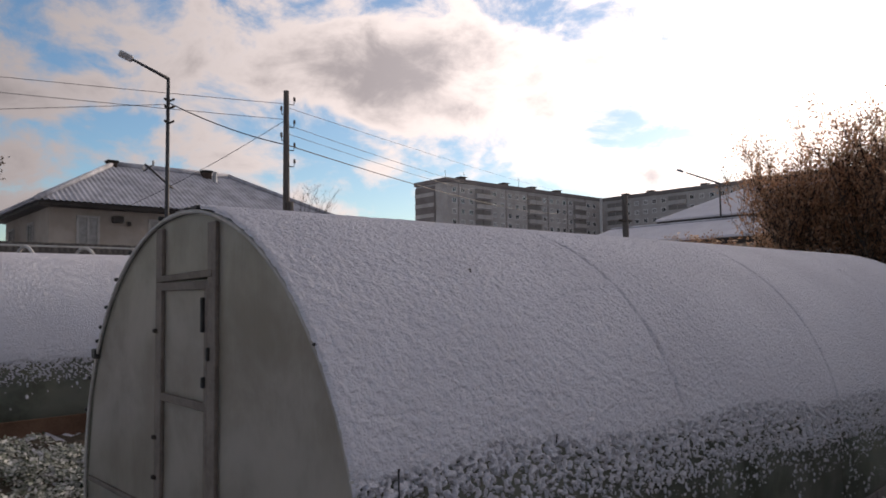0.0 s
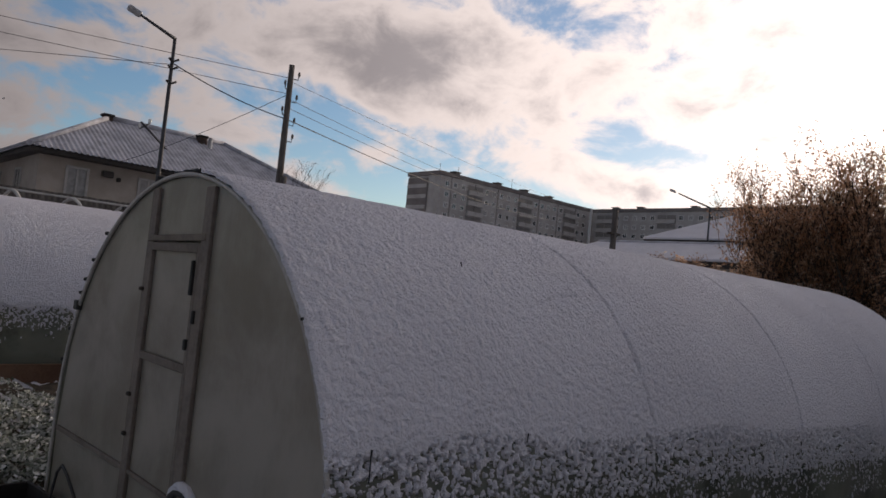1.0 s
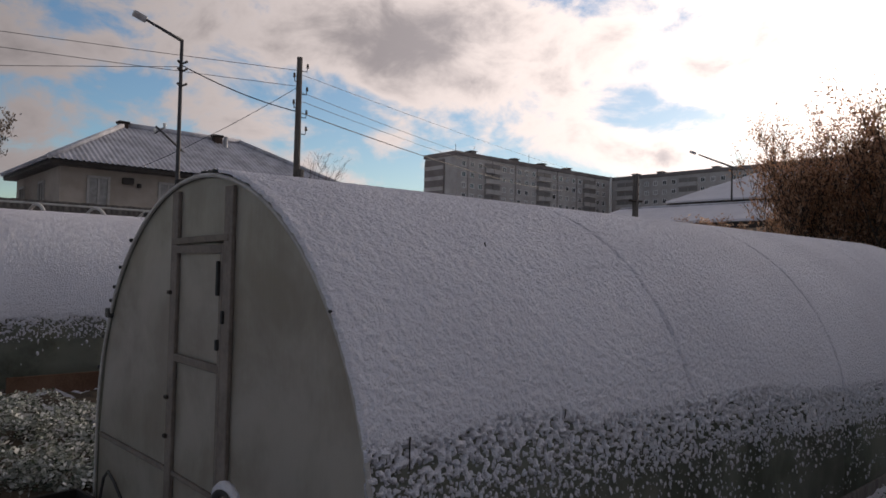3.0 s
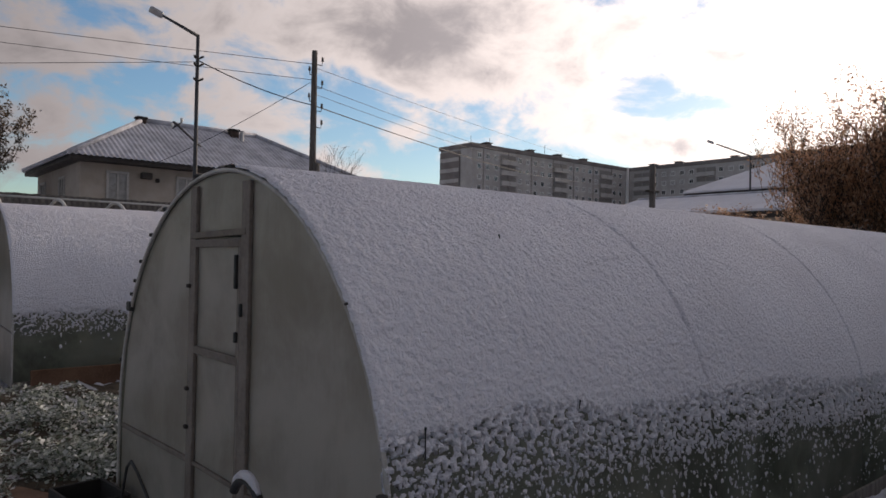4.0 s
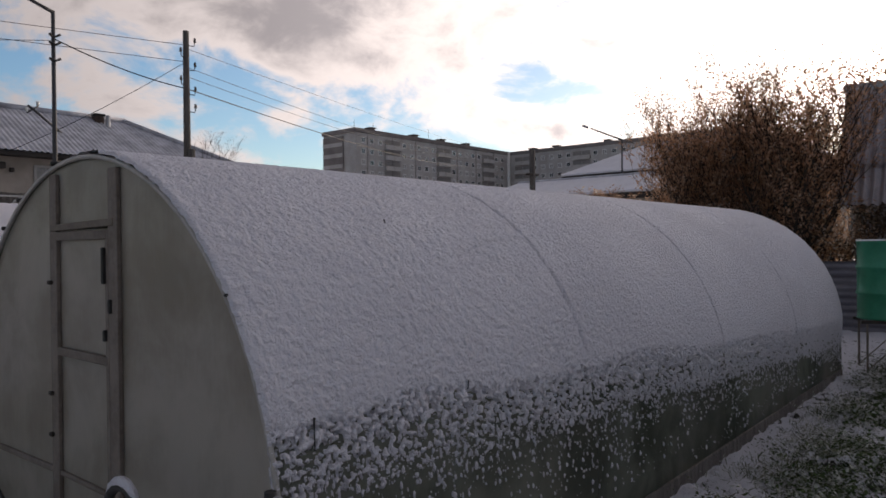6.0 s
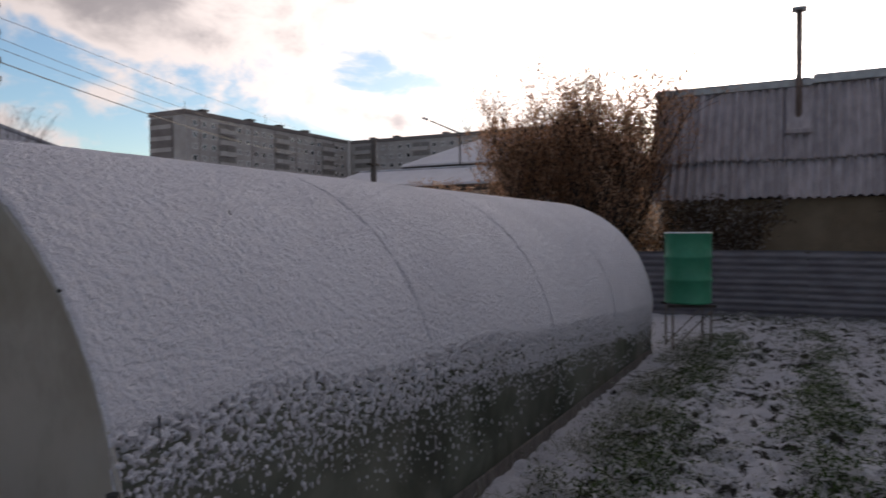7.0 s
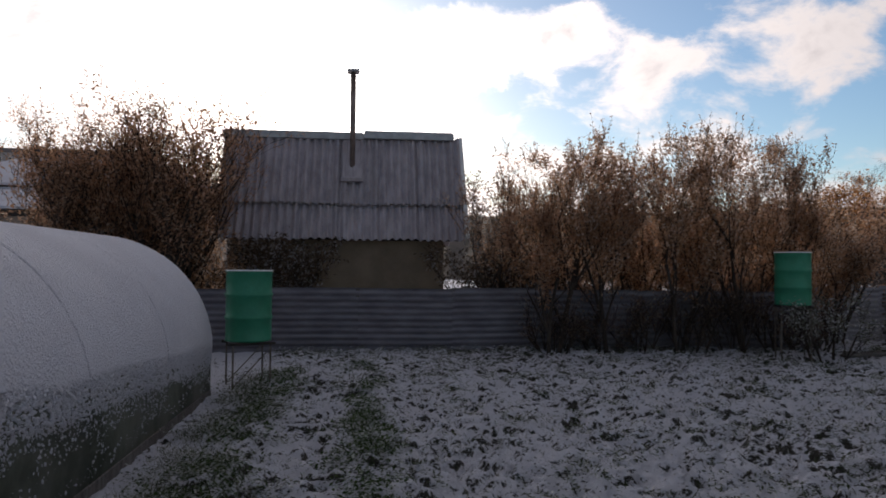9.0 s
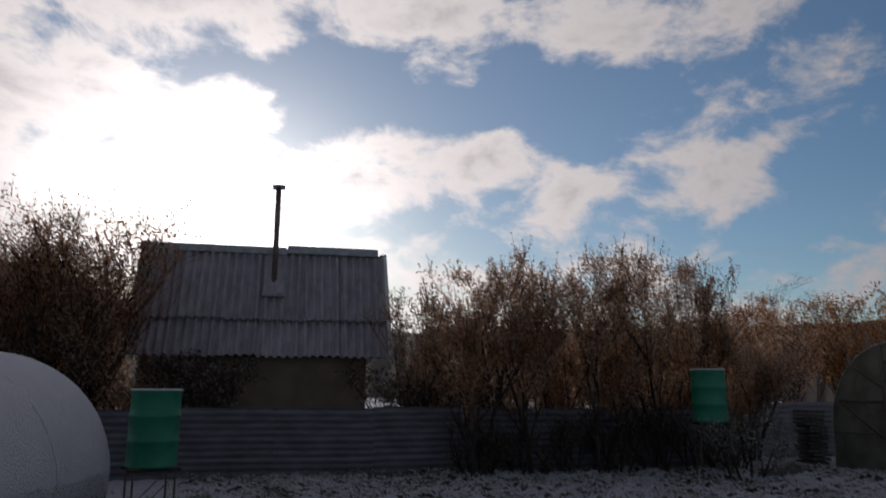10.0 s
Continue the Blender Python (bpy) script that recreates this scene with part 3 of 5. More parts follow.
def lumps_mesh(name, spots, rng):
    """Small uneven balls of snow: (place, radius) each."""
    bm = bmesh.new()
    bmesh.ops.create_icosphere(bm, subdivisions=1, radius=1.0)
    unit = np.array([v.co for v in bm.verts])
    tri = np.array([[v.index for v in f.verts] for f in bm.faces])
    bm.free()
    n = len(spots)
    place = np.array([p for p, r in spots])
    size = np.array([r for p, r in spots])[:, None, None]
    shape = unit[None] * (1 + 0.5 * (rng.rand(n, len(unit), 1) - 0.5)) * size * (0.7 + 0.7 * rng.rand(n, 1, 3)) * np.array([0.8, 0.85, 1.6])
    co = (shape + place[:, None, :]).reshape(-1, 3)
    f = (tri[None] + (np.arange(n) * len(unit))[:, None, None]).reshape(-1, 3)
    return mesh(name, co.tolist(), f.tolist(), True)


R1, C1, L1 = 1.5, 0.60, 8.4
HOUSE_1 = pose(-3.41, 1.40, 0.0)
greenhouse(HOUSE_1, R1, C1, L1, "arched polycarbonate greenhouse with a milky gable and door under snow", 4)
snow_on_arch(HOUSE_1, R1, C1, L1, 0.0104, (2.1, 4.2, 6.3), 0.84, 0.95, 3.0, "thin lumpy fresh snow lying on the arched greenhouse", 0.05, True)
rng = np.random.RandomState(11)
spots = []
for k in range(5600):
    y = rng.uniform(0.02, L1)
    z = 0.92 - rng.exponential(0.18) - 0.05 * y
    if z < 0.14 or fractal(np.array([y * 1.9]), np.array([z * 6.0]), 2)[0] < 0.30 + 0.09 * (z < 0.66 - 0.05 * y):
        continue
    spots.append(((arch_x(R1, C1, z) + 0.004, y, z), 0.0018 + 0.0078 * rng.rand() ** 2.4))
blobs = part_of("snow_clumps", lumps_mesh("snow_clumps", spots, rng), SNOW)
blobs.matrix_basis = HOUSE_1
tagged(blobs, "loose clumps of wet snow sticking low on the greenhouse wall", "snow", kind="stuff")

R2, C2, L2 = 1.6, 0.72, 8.4
HOUSE_2 = pose(-11.45, 1.58, 0.0)
greenhouse(HOUSE_2, R2, C2, L2, "second arched greenhouse with snow on top and clear lower walls", 4)
snow_on_arch(HOUSE_2, R2, C2, L2, 0.025, (2.1, 4.2, 6.3), 0.70, 1.05, 8.0, "smooth thin snow lying on the second greenhouse")
spots = []
for k in range(170):
    y, z = rng.uniform(0.1, 5.0), 0.80 - rng.exponential(0.13)
    spots.append(((arch_x(R2, C2, z) + 0.008, y, z), rng.uniform(0.007, 0.018)))
blobs = part_of("snow_clumps", lumps_mesh("snow_clumps", spots, rng), SNOW)
blobs.matrix_basis = HOUSE_2
tagged(blobs, "scattered snow clumps on the wall of the second greenhouse", "snow", kind="stuff")

R3, C3, L3 = 1.9, 0.82, 6.0
HOUSE_3 = pose(12.5, 12.45, 0.0, 0, 0, -90)
greenhouse(HOUSE_3, R3, C3, L3, "greenhouse with a braced gable standing by the far fence", 3, True, OLD_SHEET)
snow_on_arch(HOUSE_3, R3, C3, L3, 0.05, (2.0, 4.0), 1.5, 1.5, 14.0, "thin snow lying on the far greenhouse")

# soil beds inside the greenhouses
for m, r, l in ((HOUSE_1, R1, L1), (HOUSE_2, R2, L2)):
    for x0, x1 in ((-r + 0.12, -0.35), (0.35, r - 0.12)):
        bed = tagged(part("soil_bed", boxed(((x0, 0.25, -0.05), (x1, l - 0.2, 0.22)), bevel=0.04), SOIL), "raised bed of dark soil inside a greenhouse", "soil bed", "greenhouse beds")
        bed.matrix_basis = m

# ---------------------------------------------------------------- trees and shrubs


def tree(name, place, height, spread, leaves, material, seed, label, stems=4, leaf=0.05, bare=0.0, depth=4, trunk=0.06, category="tree", low=0.12, rise=0.0, shoots=0):
    """Stems that fork and fork again, with leaves set along the outer twigs."""
    rnd = random.Random(seed)
    thing = base(name, pose(*place), label, category)
    segs, tips = [], []

    def grow(p, way, length, radius, level):
        n = 3
        pts, rad = [p], [radius]
        for k in range(n):
            way = (way + Vector((rnd.uniform(-1, 1), rnd.uniform(-1, 1), rnd.uniform(-0.3, 0.7) + rise)) * 0.16).normalized()
            p = p + way * length / n
            pts.append(p)
            rad.append(radius * (1 - 0.45 * (k + 1) / n))
            if level >= depth - 2:
                tips.append((p, way))
        segs.append((pts, rad))
        if level < depth:
            for k in range(rnd.randint(2, 4) if level else rnd.randint(3, 4)):
                start = rnd.randint(1, n)
                turn = Vector((rnd.uniform(-1, 1), rnd.uniform(-1, 1), rnd.uniform(0.1, 0.9))).normalized()
                grow(pts[start], (way * 0.75 + turn * 0.65).normalized(), length * rnd.uniform(0.55, 0.78), rad[start] * 0.62, level + 1)

    for k in range(stems):
        a = 2 * math.pi * (k + rnd.random() * 0.7) / stems
        lean = Vector((math.cos(a), math.sin(a), 0)) * spread / height * rnd.uniform(0.3, 0.9)
        grow(Vector((math.cos(a), math.sin(a), 0)) * 0.12 - Vector((0, 0, 0.08)), (lean + Vector((0, 0, 1))).normalized(), height * rnd.uniform(0.30, 0.42), trunk * rnd.uniform(0.7, 1.1), 0)
    k = height / sorted(p.z for p, w in tips)[int(len(tips) * 0.95)]
    knee = 0.78 * height

    def capped(p):
        # the crown closes towards its top, with few twigs above the rest
        z = p.z * k
        if z > knee:
            z = knee + (height - knee) * 1.12 * (1 - math.exp((knee - z) / (height - knee)))
        return Vector((p.x * k, p.y * k, z))

    verts, faces = [], []
    for pts, rad in segs:
        sides = 5 if rad[0] > 0.02 else 3
        start = len(verts)
        for i, p in enumerate(pts):
            ahead = (pts[min(i + 1, len(pts) - 1)] - pts[max(i - 1, 0)]).normalized()
            a = ahead.orthogonal().normalized()
            b = ahead.cross(a)
            verts += [capped(p) + (a * math.cos(q) + b * math.sin(q)) * max(rad[i] * k, 0.004) for q in [2 * math.pi * j / sides for j in range(sides)]]
        for i in range(len(pts) - 1):
            for j in range(sides):
                faces.append((start + i * sides + j, start + i * sides + (j + 1) % sides, start + (i + 1) * sides + (j + 1) % sides, start + (i + 1) * sides + j))
    # upright young shoots round the outside of the crown
    rods = []
    outer = [q for q in tips if capped(q[0]).z > height * 0.45]
    for q in range(shoots):
        p = capped(rnd.choice(outer)[0])
        way = Vector((rnd.gauss(0, 0.28) + p.x * 0.08, rnd.gauss(0, 0.28) + p.y * 0.08, 1)).normalized()
        long = rnd.uniform(0.15, 0.5)
        rods.append((p, way, long))
        a = way.orthogonal().normalized()
        b = way.cross(a)
        start = len(verts)
        for f in (0.0, 1.0):
            verts += [p + way * long * f + (a * math.cos(g) + b * math.sin(g)) * (0.0045 - 0.003 * f) for g in (0.0, 2.1, 4.2)]
        faces += [(start + g, start + (g + 1) % 3, start + 3 + (g + 1) % 3, start + 3 + g) for g in range(3)]
    part_of("trunk", mesh("trunk", verts, faces, True), BARK, thing, "thin dark stems and twigs")
    if leaves:
        verts, faces = [], []
        for q in range(leaves):
            if rods and q % 5 < 2:
                p, way, long = rods[(q // 5 * 2 + q % 5) % len(rods)]
                c = p + way * long * rnd.random() ** 0.8 + Vector((rnd.gauss(0, 1), rnd.gauss(0, 1), rnd.gauss(0, 1))) * 0.012
                a = (Vector((rnd.gauss(0, 1), rnd.gauss(0, 1), rnd.gauss(0, 0.5))).normalized() + way * 0.8).normalized()
                s = leaf * rnd.uniform(0.5, 1.0)
            else:
                p, way = rnd.choice(tips)
                p = capped(p)
                if p.z < height * low:
                    continue
                if bare and rnd.random() < bare * smooth(0.6, 1.0, p.z / height):
                    continue
                c = p + Vector((rnd.gauss(0, 1), rnd.gauss(0, 1), rnd.gauss(0, 0.8))) * 0.075
                a = Vector((rnd.gauss(0, 1), rnd.gauss(0, 1), rnd.gauss(-0.3, 1))).normalized()
                s = leaf * rnd.uniform(0.6, 1.35)
            b = a.cross(Vector((rnd.gauss(0, 1), rnd.gauss(0, 1), rnd.gauss(0, 1)))).normalized()
            i = len(verts)
            verts += [c, c + a * s + b * s * 0.42, c + a * s * 2.1, c + a * s - b * s * 0.42]
            faces.append((i, i + 1, i + 2, i + 3))
        part_of("crown", mesh("crown", verts, faces), material, thing, "sparse dry autumn leaves")
    return thing


# clump beside the shed
for x, y, h, sp, seed in ((-5.8, 16.6, 5.0, 0.8, 3), (-5.45, 16.1, 4.9, 0.7, 4), (-6.1, 17.1, 4.4, 0.9, 5), (-3.95, 16.4, 5.5, 0.6, 6), (-4.4, 16.9, 5.3, 0.7, 7), (-3.85, 15.7, 5.0, 0.5, 8), (-4.95, 15.8, 4.1, 0.8, 9), (-5.3, 17.2, 4.3, 1.1, 10)):
    tree("shrub_tree", (x, y, 0), h, sp, 9200, LEAF_RUST, seed, "many-stemmed tree with rusty brown autumn leaves behind the fence", 6, 0.038, 0.15, trunk=0.05, low=0.05, rise=0.1, shoots=420)
# row in front of the fence
for x, y, h, sp, seed, stems in ((3.3, 15.4, 3.8, 1.1, 34, 4), (3.95, 14.0, 4.2, 1.0, 36, 2), (4.6, 15.3, 4.3, 1.4, 22, 4), (5.25, 14.1, 4.4, 1.5, 23, 2), (6.1, 15.4, 4.3, 1.5, 24, 4), (6.6, 14.0, 4.0, 1.5, 25, 2), (7.5, 15.4, 4.3, 1.5, 30, 4), (8.2, 14.1, 4.8, 1.4, 26, 2), (9.2, 15.3, 5.0, 1.3, 27, 3), (10.1, 15.3, 4.7, 1.3, 28, 3), (11.2, 15.6, 3.4, 1.4, 29, 4)):
    tree("shrub_tree", (x, y, 0), h, sp, 8400, LEAF_OCHRE if seed % 3 else LEAF_RUST, seed, "slender tree with thinning brown leaves by the metal fence", stems, 0.039, 0.4, trunk=0.035 if stems > 2 else 0.05, low=0.24, rise=0.2, shoots=380)
# undergrowth behind the fence
for x, y, h, sp, seed in ((4.2, 17.3, 2.6, 1.9, 51), (5.4, 16.6, 2.9, 2.2, 52), (7.2, 17.0, 3.0, 2.2, 53), (9.2, 17.5, 3.2, 2.2, 54), (11.2, 18.0, 3.4, 2.2, 55), (6.3, 15.7, 2.0, 2.0, 56), (8.3, 15.8, 2.1, 2.0, 57), (4.6, 15.7, 1.9, 1.8, 58), (9.9, 15.6, 2.2, 1.8, 59), (-3.75, 16.6, 2.6, 1.1, 60), (-4.1, 17.9, 3.0, 1.2, 66), (-6.5, 16.5, 3.1, 1.5, 68), (-7.0, 17.4, 2.7, 1.4, 69), (-5.6, 16.0, 2.6, 1.4, 70), (-12.0, 22.5, 3.55, 1.5, 67)):
    tree("shrub", (x, y, 0), h, sp, 5600, LEAF_RUST if seed % 2 else LEAF_OCHRE, seed, "low dense brown shrub beside the fence", 8, 0.036, 0.1, depth=3, trunk=0.025, category="shrub", low=0.02)
for x, y, h, seed in ((-2.5, 16.4, 2.5, 61), (-1.5, 16.4, 2.4, 62), (2.9, 16.3, 2.3, 64), (3.6, 16.0, 2.0, 65)):
    tree("shrub", (x, y, 0), h, 1.3, 3800, LEAF_GREY, seed, "withered shrub with pale snow-dusted leaves before the shed wall", 6, 0.045, 0.1, depth=3, trunk=0.025, category="shrub", low=0.3)
tree("shrub", (8.9, 12.6, 0), 1.3, 0.9, 2200, LEAF_FROST, 63, "small shrub with snow on its leaves below the barrel", 5, 0.03, 0.1, depth=3, trunk=0.02, category="shrub", low=0.2)
for x, y, h, seed in ((4.0, 14.25, 1.2, 71), (5.0, 14.3, 0.9, 72), (5.9, 14.25, 1.35, 73), (7.0, 14.3, 1.2, 74), (7.9, 14.2, 1.5, 75), (9.0, 14.3, 1.3, 76), (9.8, 14.35, 1.0, 77)):
    tree("shrub", (x, y, 0), h, 1.1, 1500, LEAF_DARK, seed, "low dark tangle of dead stems at the foot of the fence", 7, 0.026, 0.0, depth=3, trunk=0.018, category="shrub", low=0.05)
# beyond the far fence
for x, y, h, sp, seed in ((14.0, 21.0, 4.4, 2.2, 31), (17.0, 21.5, 5.0, 2.4, 32), (19.5, 21.0, 5.4, 2.4, 33), (12.0, 20.0, 4.0, 2.0, 34), (22.5, 20.5, 5.6, 2.6, 35)):
    tree("shrub_tree", (x, y, 0), h, sp, 8000, LEAF_ORANGE if seed % 2 else LEAF_RUST, seed, "broad rusty orange shrub behind the far fence", 6, 0.05, 0.2, trunk=0.05)
tree("bare_tree", (31, 39, 0), 8.6, 4.5, 0, LEAF_GREY, 41, "bare round-crowned tree far behind the fence", 5, depth=5)
tree("leaning_tree", (-33, 3.75, 0.9), 8.0, 3.4, 13000, LEAF_GREY, 42, "half-bare tree beside the grey house", 4, 0.075, 0.2, trunk=0.12)
tree("bare_tree", (-26, 16.0, 0.9), 5.9, 1.6, 0, LEAF_GREY, 43, "small bare tree behind the wooden power pole", 2, depth=4, trunk=0.05)

# ---------------------------------------------------------------- fence, shed and barrels


def waved(width, height, pitch, depth, across, nx=2, per=6, wobble=0.0, seed=0):
    """A corrugated sheet in its own x-z plane; waves run up the sheet, or across it."""
    rnd = np.random.RandomState(seed)
    if across:
        zs = np.linspace(0, height, int(height / pitch * per) + 1)
        xs = np.linspace(0, width, nx + 1)
    else:
        xs = np.linspace(0, width, int(width / pitch * per) + 1)
        zs = np.linspace(0, height, nx + 1)
    X, Z = np.meshgrid(xs, zs)
    Y = depth * np.sin((Z if across else X) * 2 * math.pi / pitch) + wobble * (rnd.rand(*X.shape) - 0.5)
    return grid_mesh("sheet", X, Y, Z)


def fence_run(name, x0, x1, y, height, label, seed, metal=FENCE_METAL):
    rnd = random.Random(seed)
    thing = base(name, pose(x0, y, 0), label, "fence")
    kinds = [waved(2.04, height + 0.08, 0.13, 0.013, True, 6, 6, 0.008, s) for s in range(3)]
    n = int(round((x1 - x0) / 2.0))
    for k in range(n):
        ob = part_of("sheet", kinds[k % 3], metal, thing)
        ob.modifiers.clear()
        ob.matrix_basis = pose(2.0 * k - 0.02, 0.012 * (k % 2), -0.06 + rnd.uniform(-0.03, 0.02), rnd.uniform(-1, 1), rnd.uniform(-0.5, 0.5), 0)
    post = None
    for k in range(n + 1):
        if post is None:
            post = part("post", boxed(((-0.04, 0.03, -0.2), (0.04, 0.11, height + 0.02)), bevel=0.008), OLD_BOARD, thing)
        else:
            part_of("post", post.data, None, thing).location.x = 2.0 * k
    part("rail", boxed(((0, 0.035, height * 0.82), (x1 - x0, 0.08, height * 0.82 + 0.06)), bevel=0.006), OLD_BOARD, thing)
    return thing


fence_run("metal_fence", -10.0, 10.0, 14.75, 1.30, "low fence of dull grey corrugated sheets laid sideways", 1)
fence_run("metal_fence", 9.0, 25.0, 16.4, 1.40, "pale grey corrugated fence beside the far greenhouse", 2, FENCE_PALE)


def shed():
    x0, x1, y0, yr, z0, zr = -3.45, 2.62, 17.35, 18.95, 2.42, 5.23
    thing = base("shed", pose(0, 0, 0), "small plastered shed with a steep corrugated slate roof", "shed")
    part("wall", boxed(((x0 + 0.35, y0 + 0.25, -0.1), (x1 - 0.5, y0 + 0.45, z0 + 0.35)), bevel=0.01), STUCCO, thing)
    part("wall", boxed(((x0 + 0.35, 20.35, -0.1), (x1 - 0.5, 20.55, z0 + 0.35)), bevel=0.01), STUCCO, thing)
    for x in (x0 + 0.35, x1 - 0.7):
        bm = bmesh.new()
        pts = [(y0 + 0.45, -0.1), (20.35, -0.1), (20.35, z0 + 0.3), (yr, zr - 0.15), (y0 + 0.45, z0 + 0.3)]
        a = [bm.verts.new((x, y, z)) for y, z in pts]
        b = [bm.verts.new((x + 0.2, y, z)) for y, z in pts]
        bm.faces.new(a), bm.faces.new(b[::-1])
        for k in range(5):
            bm.faces.new((a[k], b[k], b[(k + 1) % 5], a[(k + 1) % 5]))
        bmesh.ops.recalc_face_normals(bm, faces=bm.faces)
        part("wall", bm, STUCCO, thing)
    slope = math.hypot(yr - y0, zr - z0)
    tilt = math.degrees(math.atan2(yr - y0, zr - z0))
    sheets = [waved(1.16, slope * 0.655, 0.193, 0.052, False, 4, 10, 0.006, 1), waved(1.16, slope * 0.36, 0.193, 0.052, False, 3, 10, 0.006, 2)]
    rnd = random.Random(4)
    roof = part("roof", boxed(((x0 + 0.05, -0.02, 0.02), (x1 - 0.05, 0.02, slope - 0.03))), EAVE, thing)
    roof.matrix_basis = pose(0, y0 + 0.10, z0, -tilt)
    back = part("roof", boxed(((x0, -0.03, 0.0), (x1, 0.03, slope)), bevel=0.01), SLATE, thing)
    back.matrix_basis = pose(0, 2 * yr - y0 + 0.05, z0, tilt)
    n = 6
    w = (x1 - x0 - 1.16) / (n - 1)
    for k in range(n):
        for row in (0, 1):
            ob = part_of("slate_sheet", sheets[1 - row], SLATE, thing)
            s = slope * 0.30 if row else 0.0
            d = 0.055 if row == 0 else 0.15
            ob.matrix_basis = pose(0, y0, z0, -tilt) @ pose(x0 + w * k, -d - 0.008 * (k % 2), s + rnd.uniform(-0.045, 0.02), 1.8 if row else 0, rnd.uniform(-0.4, 0.4), 0)
    # ridge boards with a line of snow
    part("ridge_board", boxed(((x0 - 0.05, yr - 0.40, zr - 0.13), (0.1, yr + 0.1, zr + 0.03)), bevel=0.012), ZINC, thing)
    part("ridge_board", boxed(((0.1, yr - 0.43, zr - 0.09), (x1 - 0.15, yr + 0.1, zr + 0.09)), bevel=0.012), ZINC, thing)
    for a, b, z in ((x0 - 0.03, 0.08, zr + 0.03), (0.12, x1 - 0.17, zr + 0.09)):
        part("ridge_snow", boxed(((a, yr - 0.39, z - 0.002), (b, yr + 0.08, z + 0.035)), bevel=0.015), SNOW, thing, "thin line of snow on the ridge")
    verge = part("verge_board", boxed(((x1 + 0.0, -0.21, -0.05), (x1 + 0.10, 0.14, slope - 0.08)), bevel=0.006), WHITE_PAINT, thing, "pale board along the roof edge")
    verge.matrix_basis = pose(0, y0, z0, -tilt)
    flue = base("stove_pipe", pose(-0.19, y0 + 0.88, 0), "tall thin stove pipe with a flat cap on the shed", "chimney")
    part("pipe", tube([(0, 0, 4.05), (0, 0, 6.78)], 0.07, 12), PIPE_STEEL, flue, "steel pipe with the sun's reddish glare in its colour")
    part("cap", boxed(((-0.16, -0.16, 6.78), (0.16, 0.16, 6.84)), bevel=0.012), ZINC, flue)
    plate = part("flashing", boxed(((-0.25, -0.03, 0.0), (0.25, 0.03, 1.35)), bevel=0.01), SLATE, flue, "grey sheet flashing with a ledge")
    plate.matrix_basis = pose(0, -0.21, 4.0, -tilt)
    part("ledge", boxed(((-0.28, -0.36, 3.92), (0.28, -0.06, 4.03)), bevel=0.015), SLATE, flue)


shed()


def barrel(m, label, stand):
    thing = base("barrel", m, label, "barrel", "green barrels")
    r, h = 0.322, 1.0
    prof = [(0, r * 0.94), (0.015, r + 0.008), (0.03, r)]
    for z in (0.34, 0.665):
        prof += [(z - 0.035, r), (z - 0.012, r + 0.016), (z + 0.012, r + 0.016), (z + 0.035, r)]
    prof += [(h - 0.03, r), (h - 0.015, r + 0.010), (h, r + 0.006)]
    n = 32
    verts = [(q * math.cos(2 * math.pi * k / n), q * math.sin(2 * math.pi * k / n), z) for z, q in prof for k in range(n)]
    faces = [(i * n + k, i * n + (k + 1) % n, (i + 1) * n + (k + 1) % n, (i + 1) * n + k) for i in range(len(prof) - 1) for k in range(n)]
    faces.append(tuple(range(n))[::-1])
    body = part_of("body", mesh("body", verts, faces, True), GREEN_PAINT, thing)
    body.location.z = stand
    bm = bmesh.new()
    bmesh.ops.create_cone(bm, cap_ends=True, segments=32, radius1=r + 0.012, radius2=r + 0.004, depth=0.02)
    part("lid", bm, WHITE_PAINT, thing, "pale snow-covered lid").location.z = stand + h + 0.011
    table = base("barrel_stand", m, "dark iron stand of thin legs under a barrel", "stand", "barrel stands")
    for x in (-0.26, 0.26):
        for y in (-0.26, 0.26):
            part("leg", boxed(((x - 0.012, y - 0.012, -0.1), (x + 0.012, y + 0.012, stand - 0.04)), bevel=0.003), TUBE, table)
    for y in (-0.26, 0.26):
        part("rail", boxed(((-0.33, y - 0.02, stand - 0.04), (0.33, y + 0.02, stand)), bevel=0.003), DARK_STEEL, table)
        part("brace", tube([(-0.26, y - 0.02, 0.05), (0.26, y - 0.02, stand - 0.08)], 0.008, 6), TUBE, table)


barrel(pose(-1.53, 10.5, 0, 0, 0, 20), "green painted steel barrel with rolled hoops on a stand", 0.67)
barrel(pose(8.32, 12.75, 0, 0, 0, 70), "green steel barrel standing high among the shrubs", 1.10)

# ---------------------------------------------------------------- grey house, fence, poles and lines


def window(thing, m, w, h, curtain=False):
    """A framed window set in a wall: opens towards its own -y."""
    f = part("window_frame", boxed(((-w / 2, -0.05, 0), (-w / 2 + 0.09, 0.06, h)), ((w / 2 - 0.09, -0.05, 0), (w / 2, 0.06, h)), ((-w / 2 + 0.09, -0.05, h - 0.09), (w / 2 - 0.09, 0.06, h)),
                                   ((-w / 2 + 0.09, -0.05, 0), (w / 2 - 0.09, 0.06, 0.09)), ((-0.04, -0.04, 0.09), (0.04, 0.05, h - 0.09)), bevel=0.006), WINDOW_FRAME, thing)
    f.matrix_basis = m
    part("pane", boxed(((-w / 2 + 0.09, 0.0, 0.09), (w / 2 - 0.09, 0.02, h - 0.09))), CURTAIN if curtain else GLASS, f)
    part("sill", boxed(((-w / 2 - 0.06, -0.14, -0.05), (w / 2 + 0.06, 0.0, -0.005)), bevel=0.006), ZINC, f)
    return f


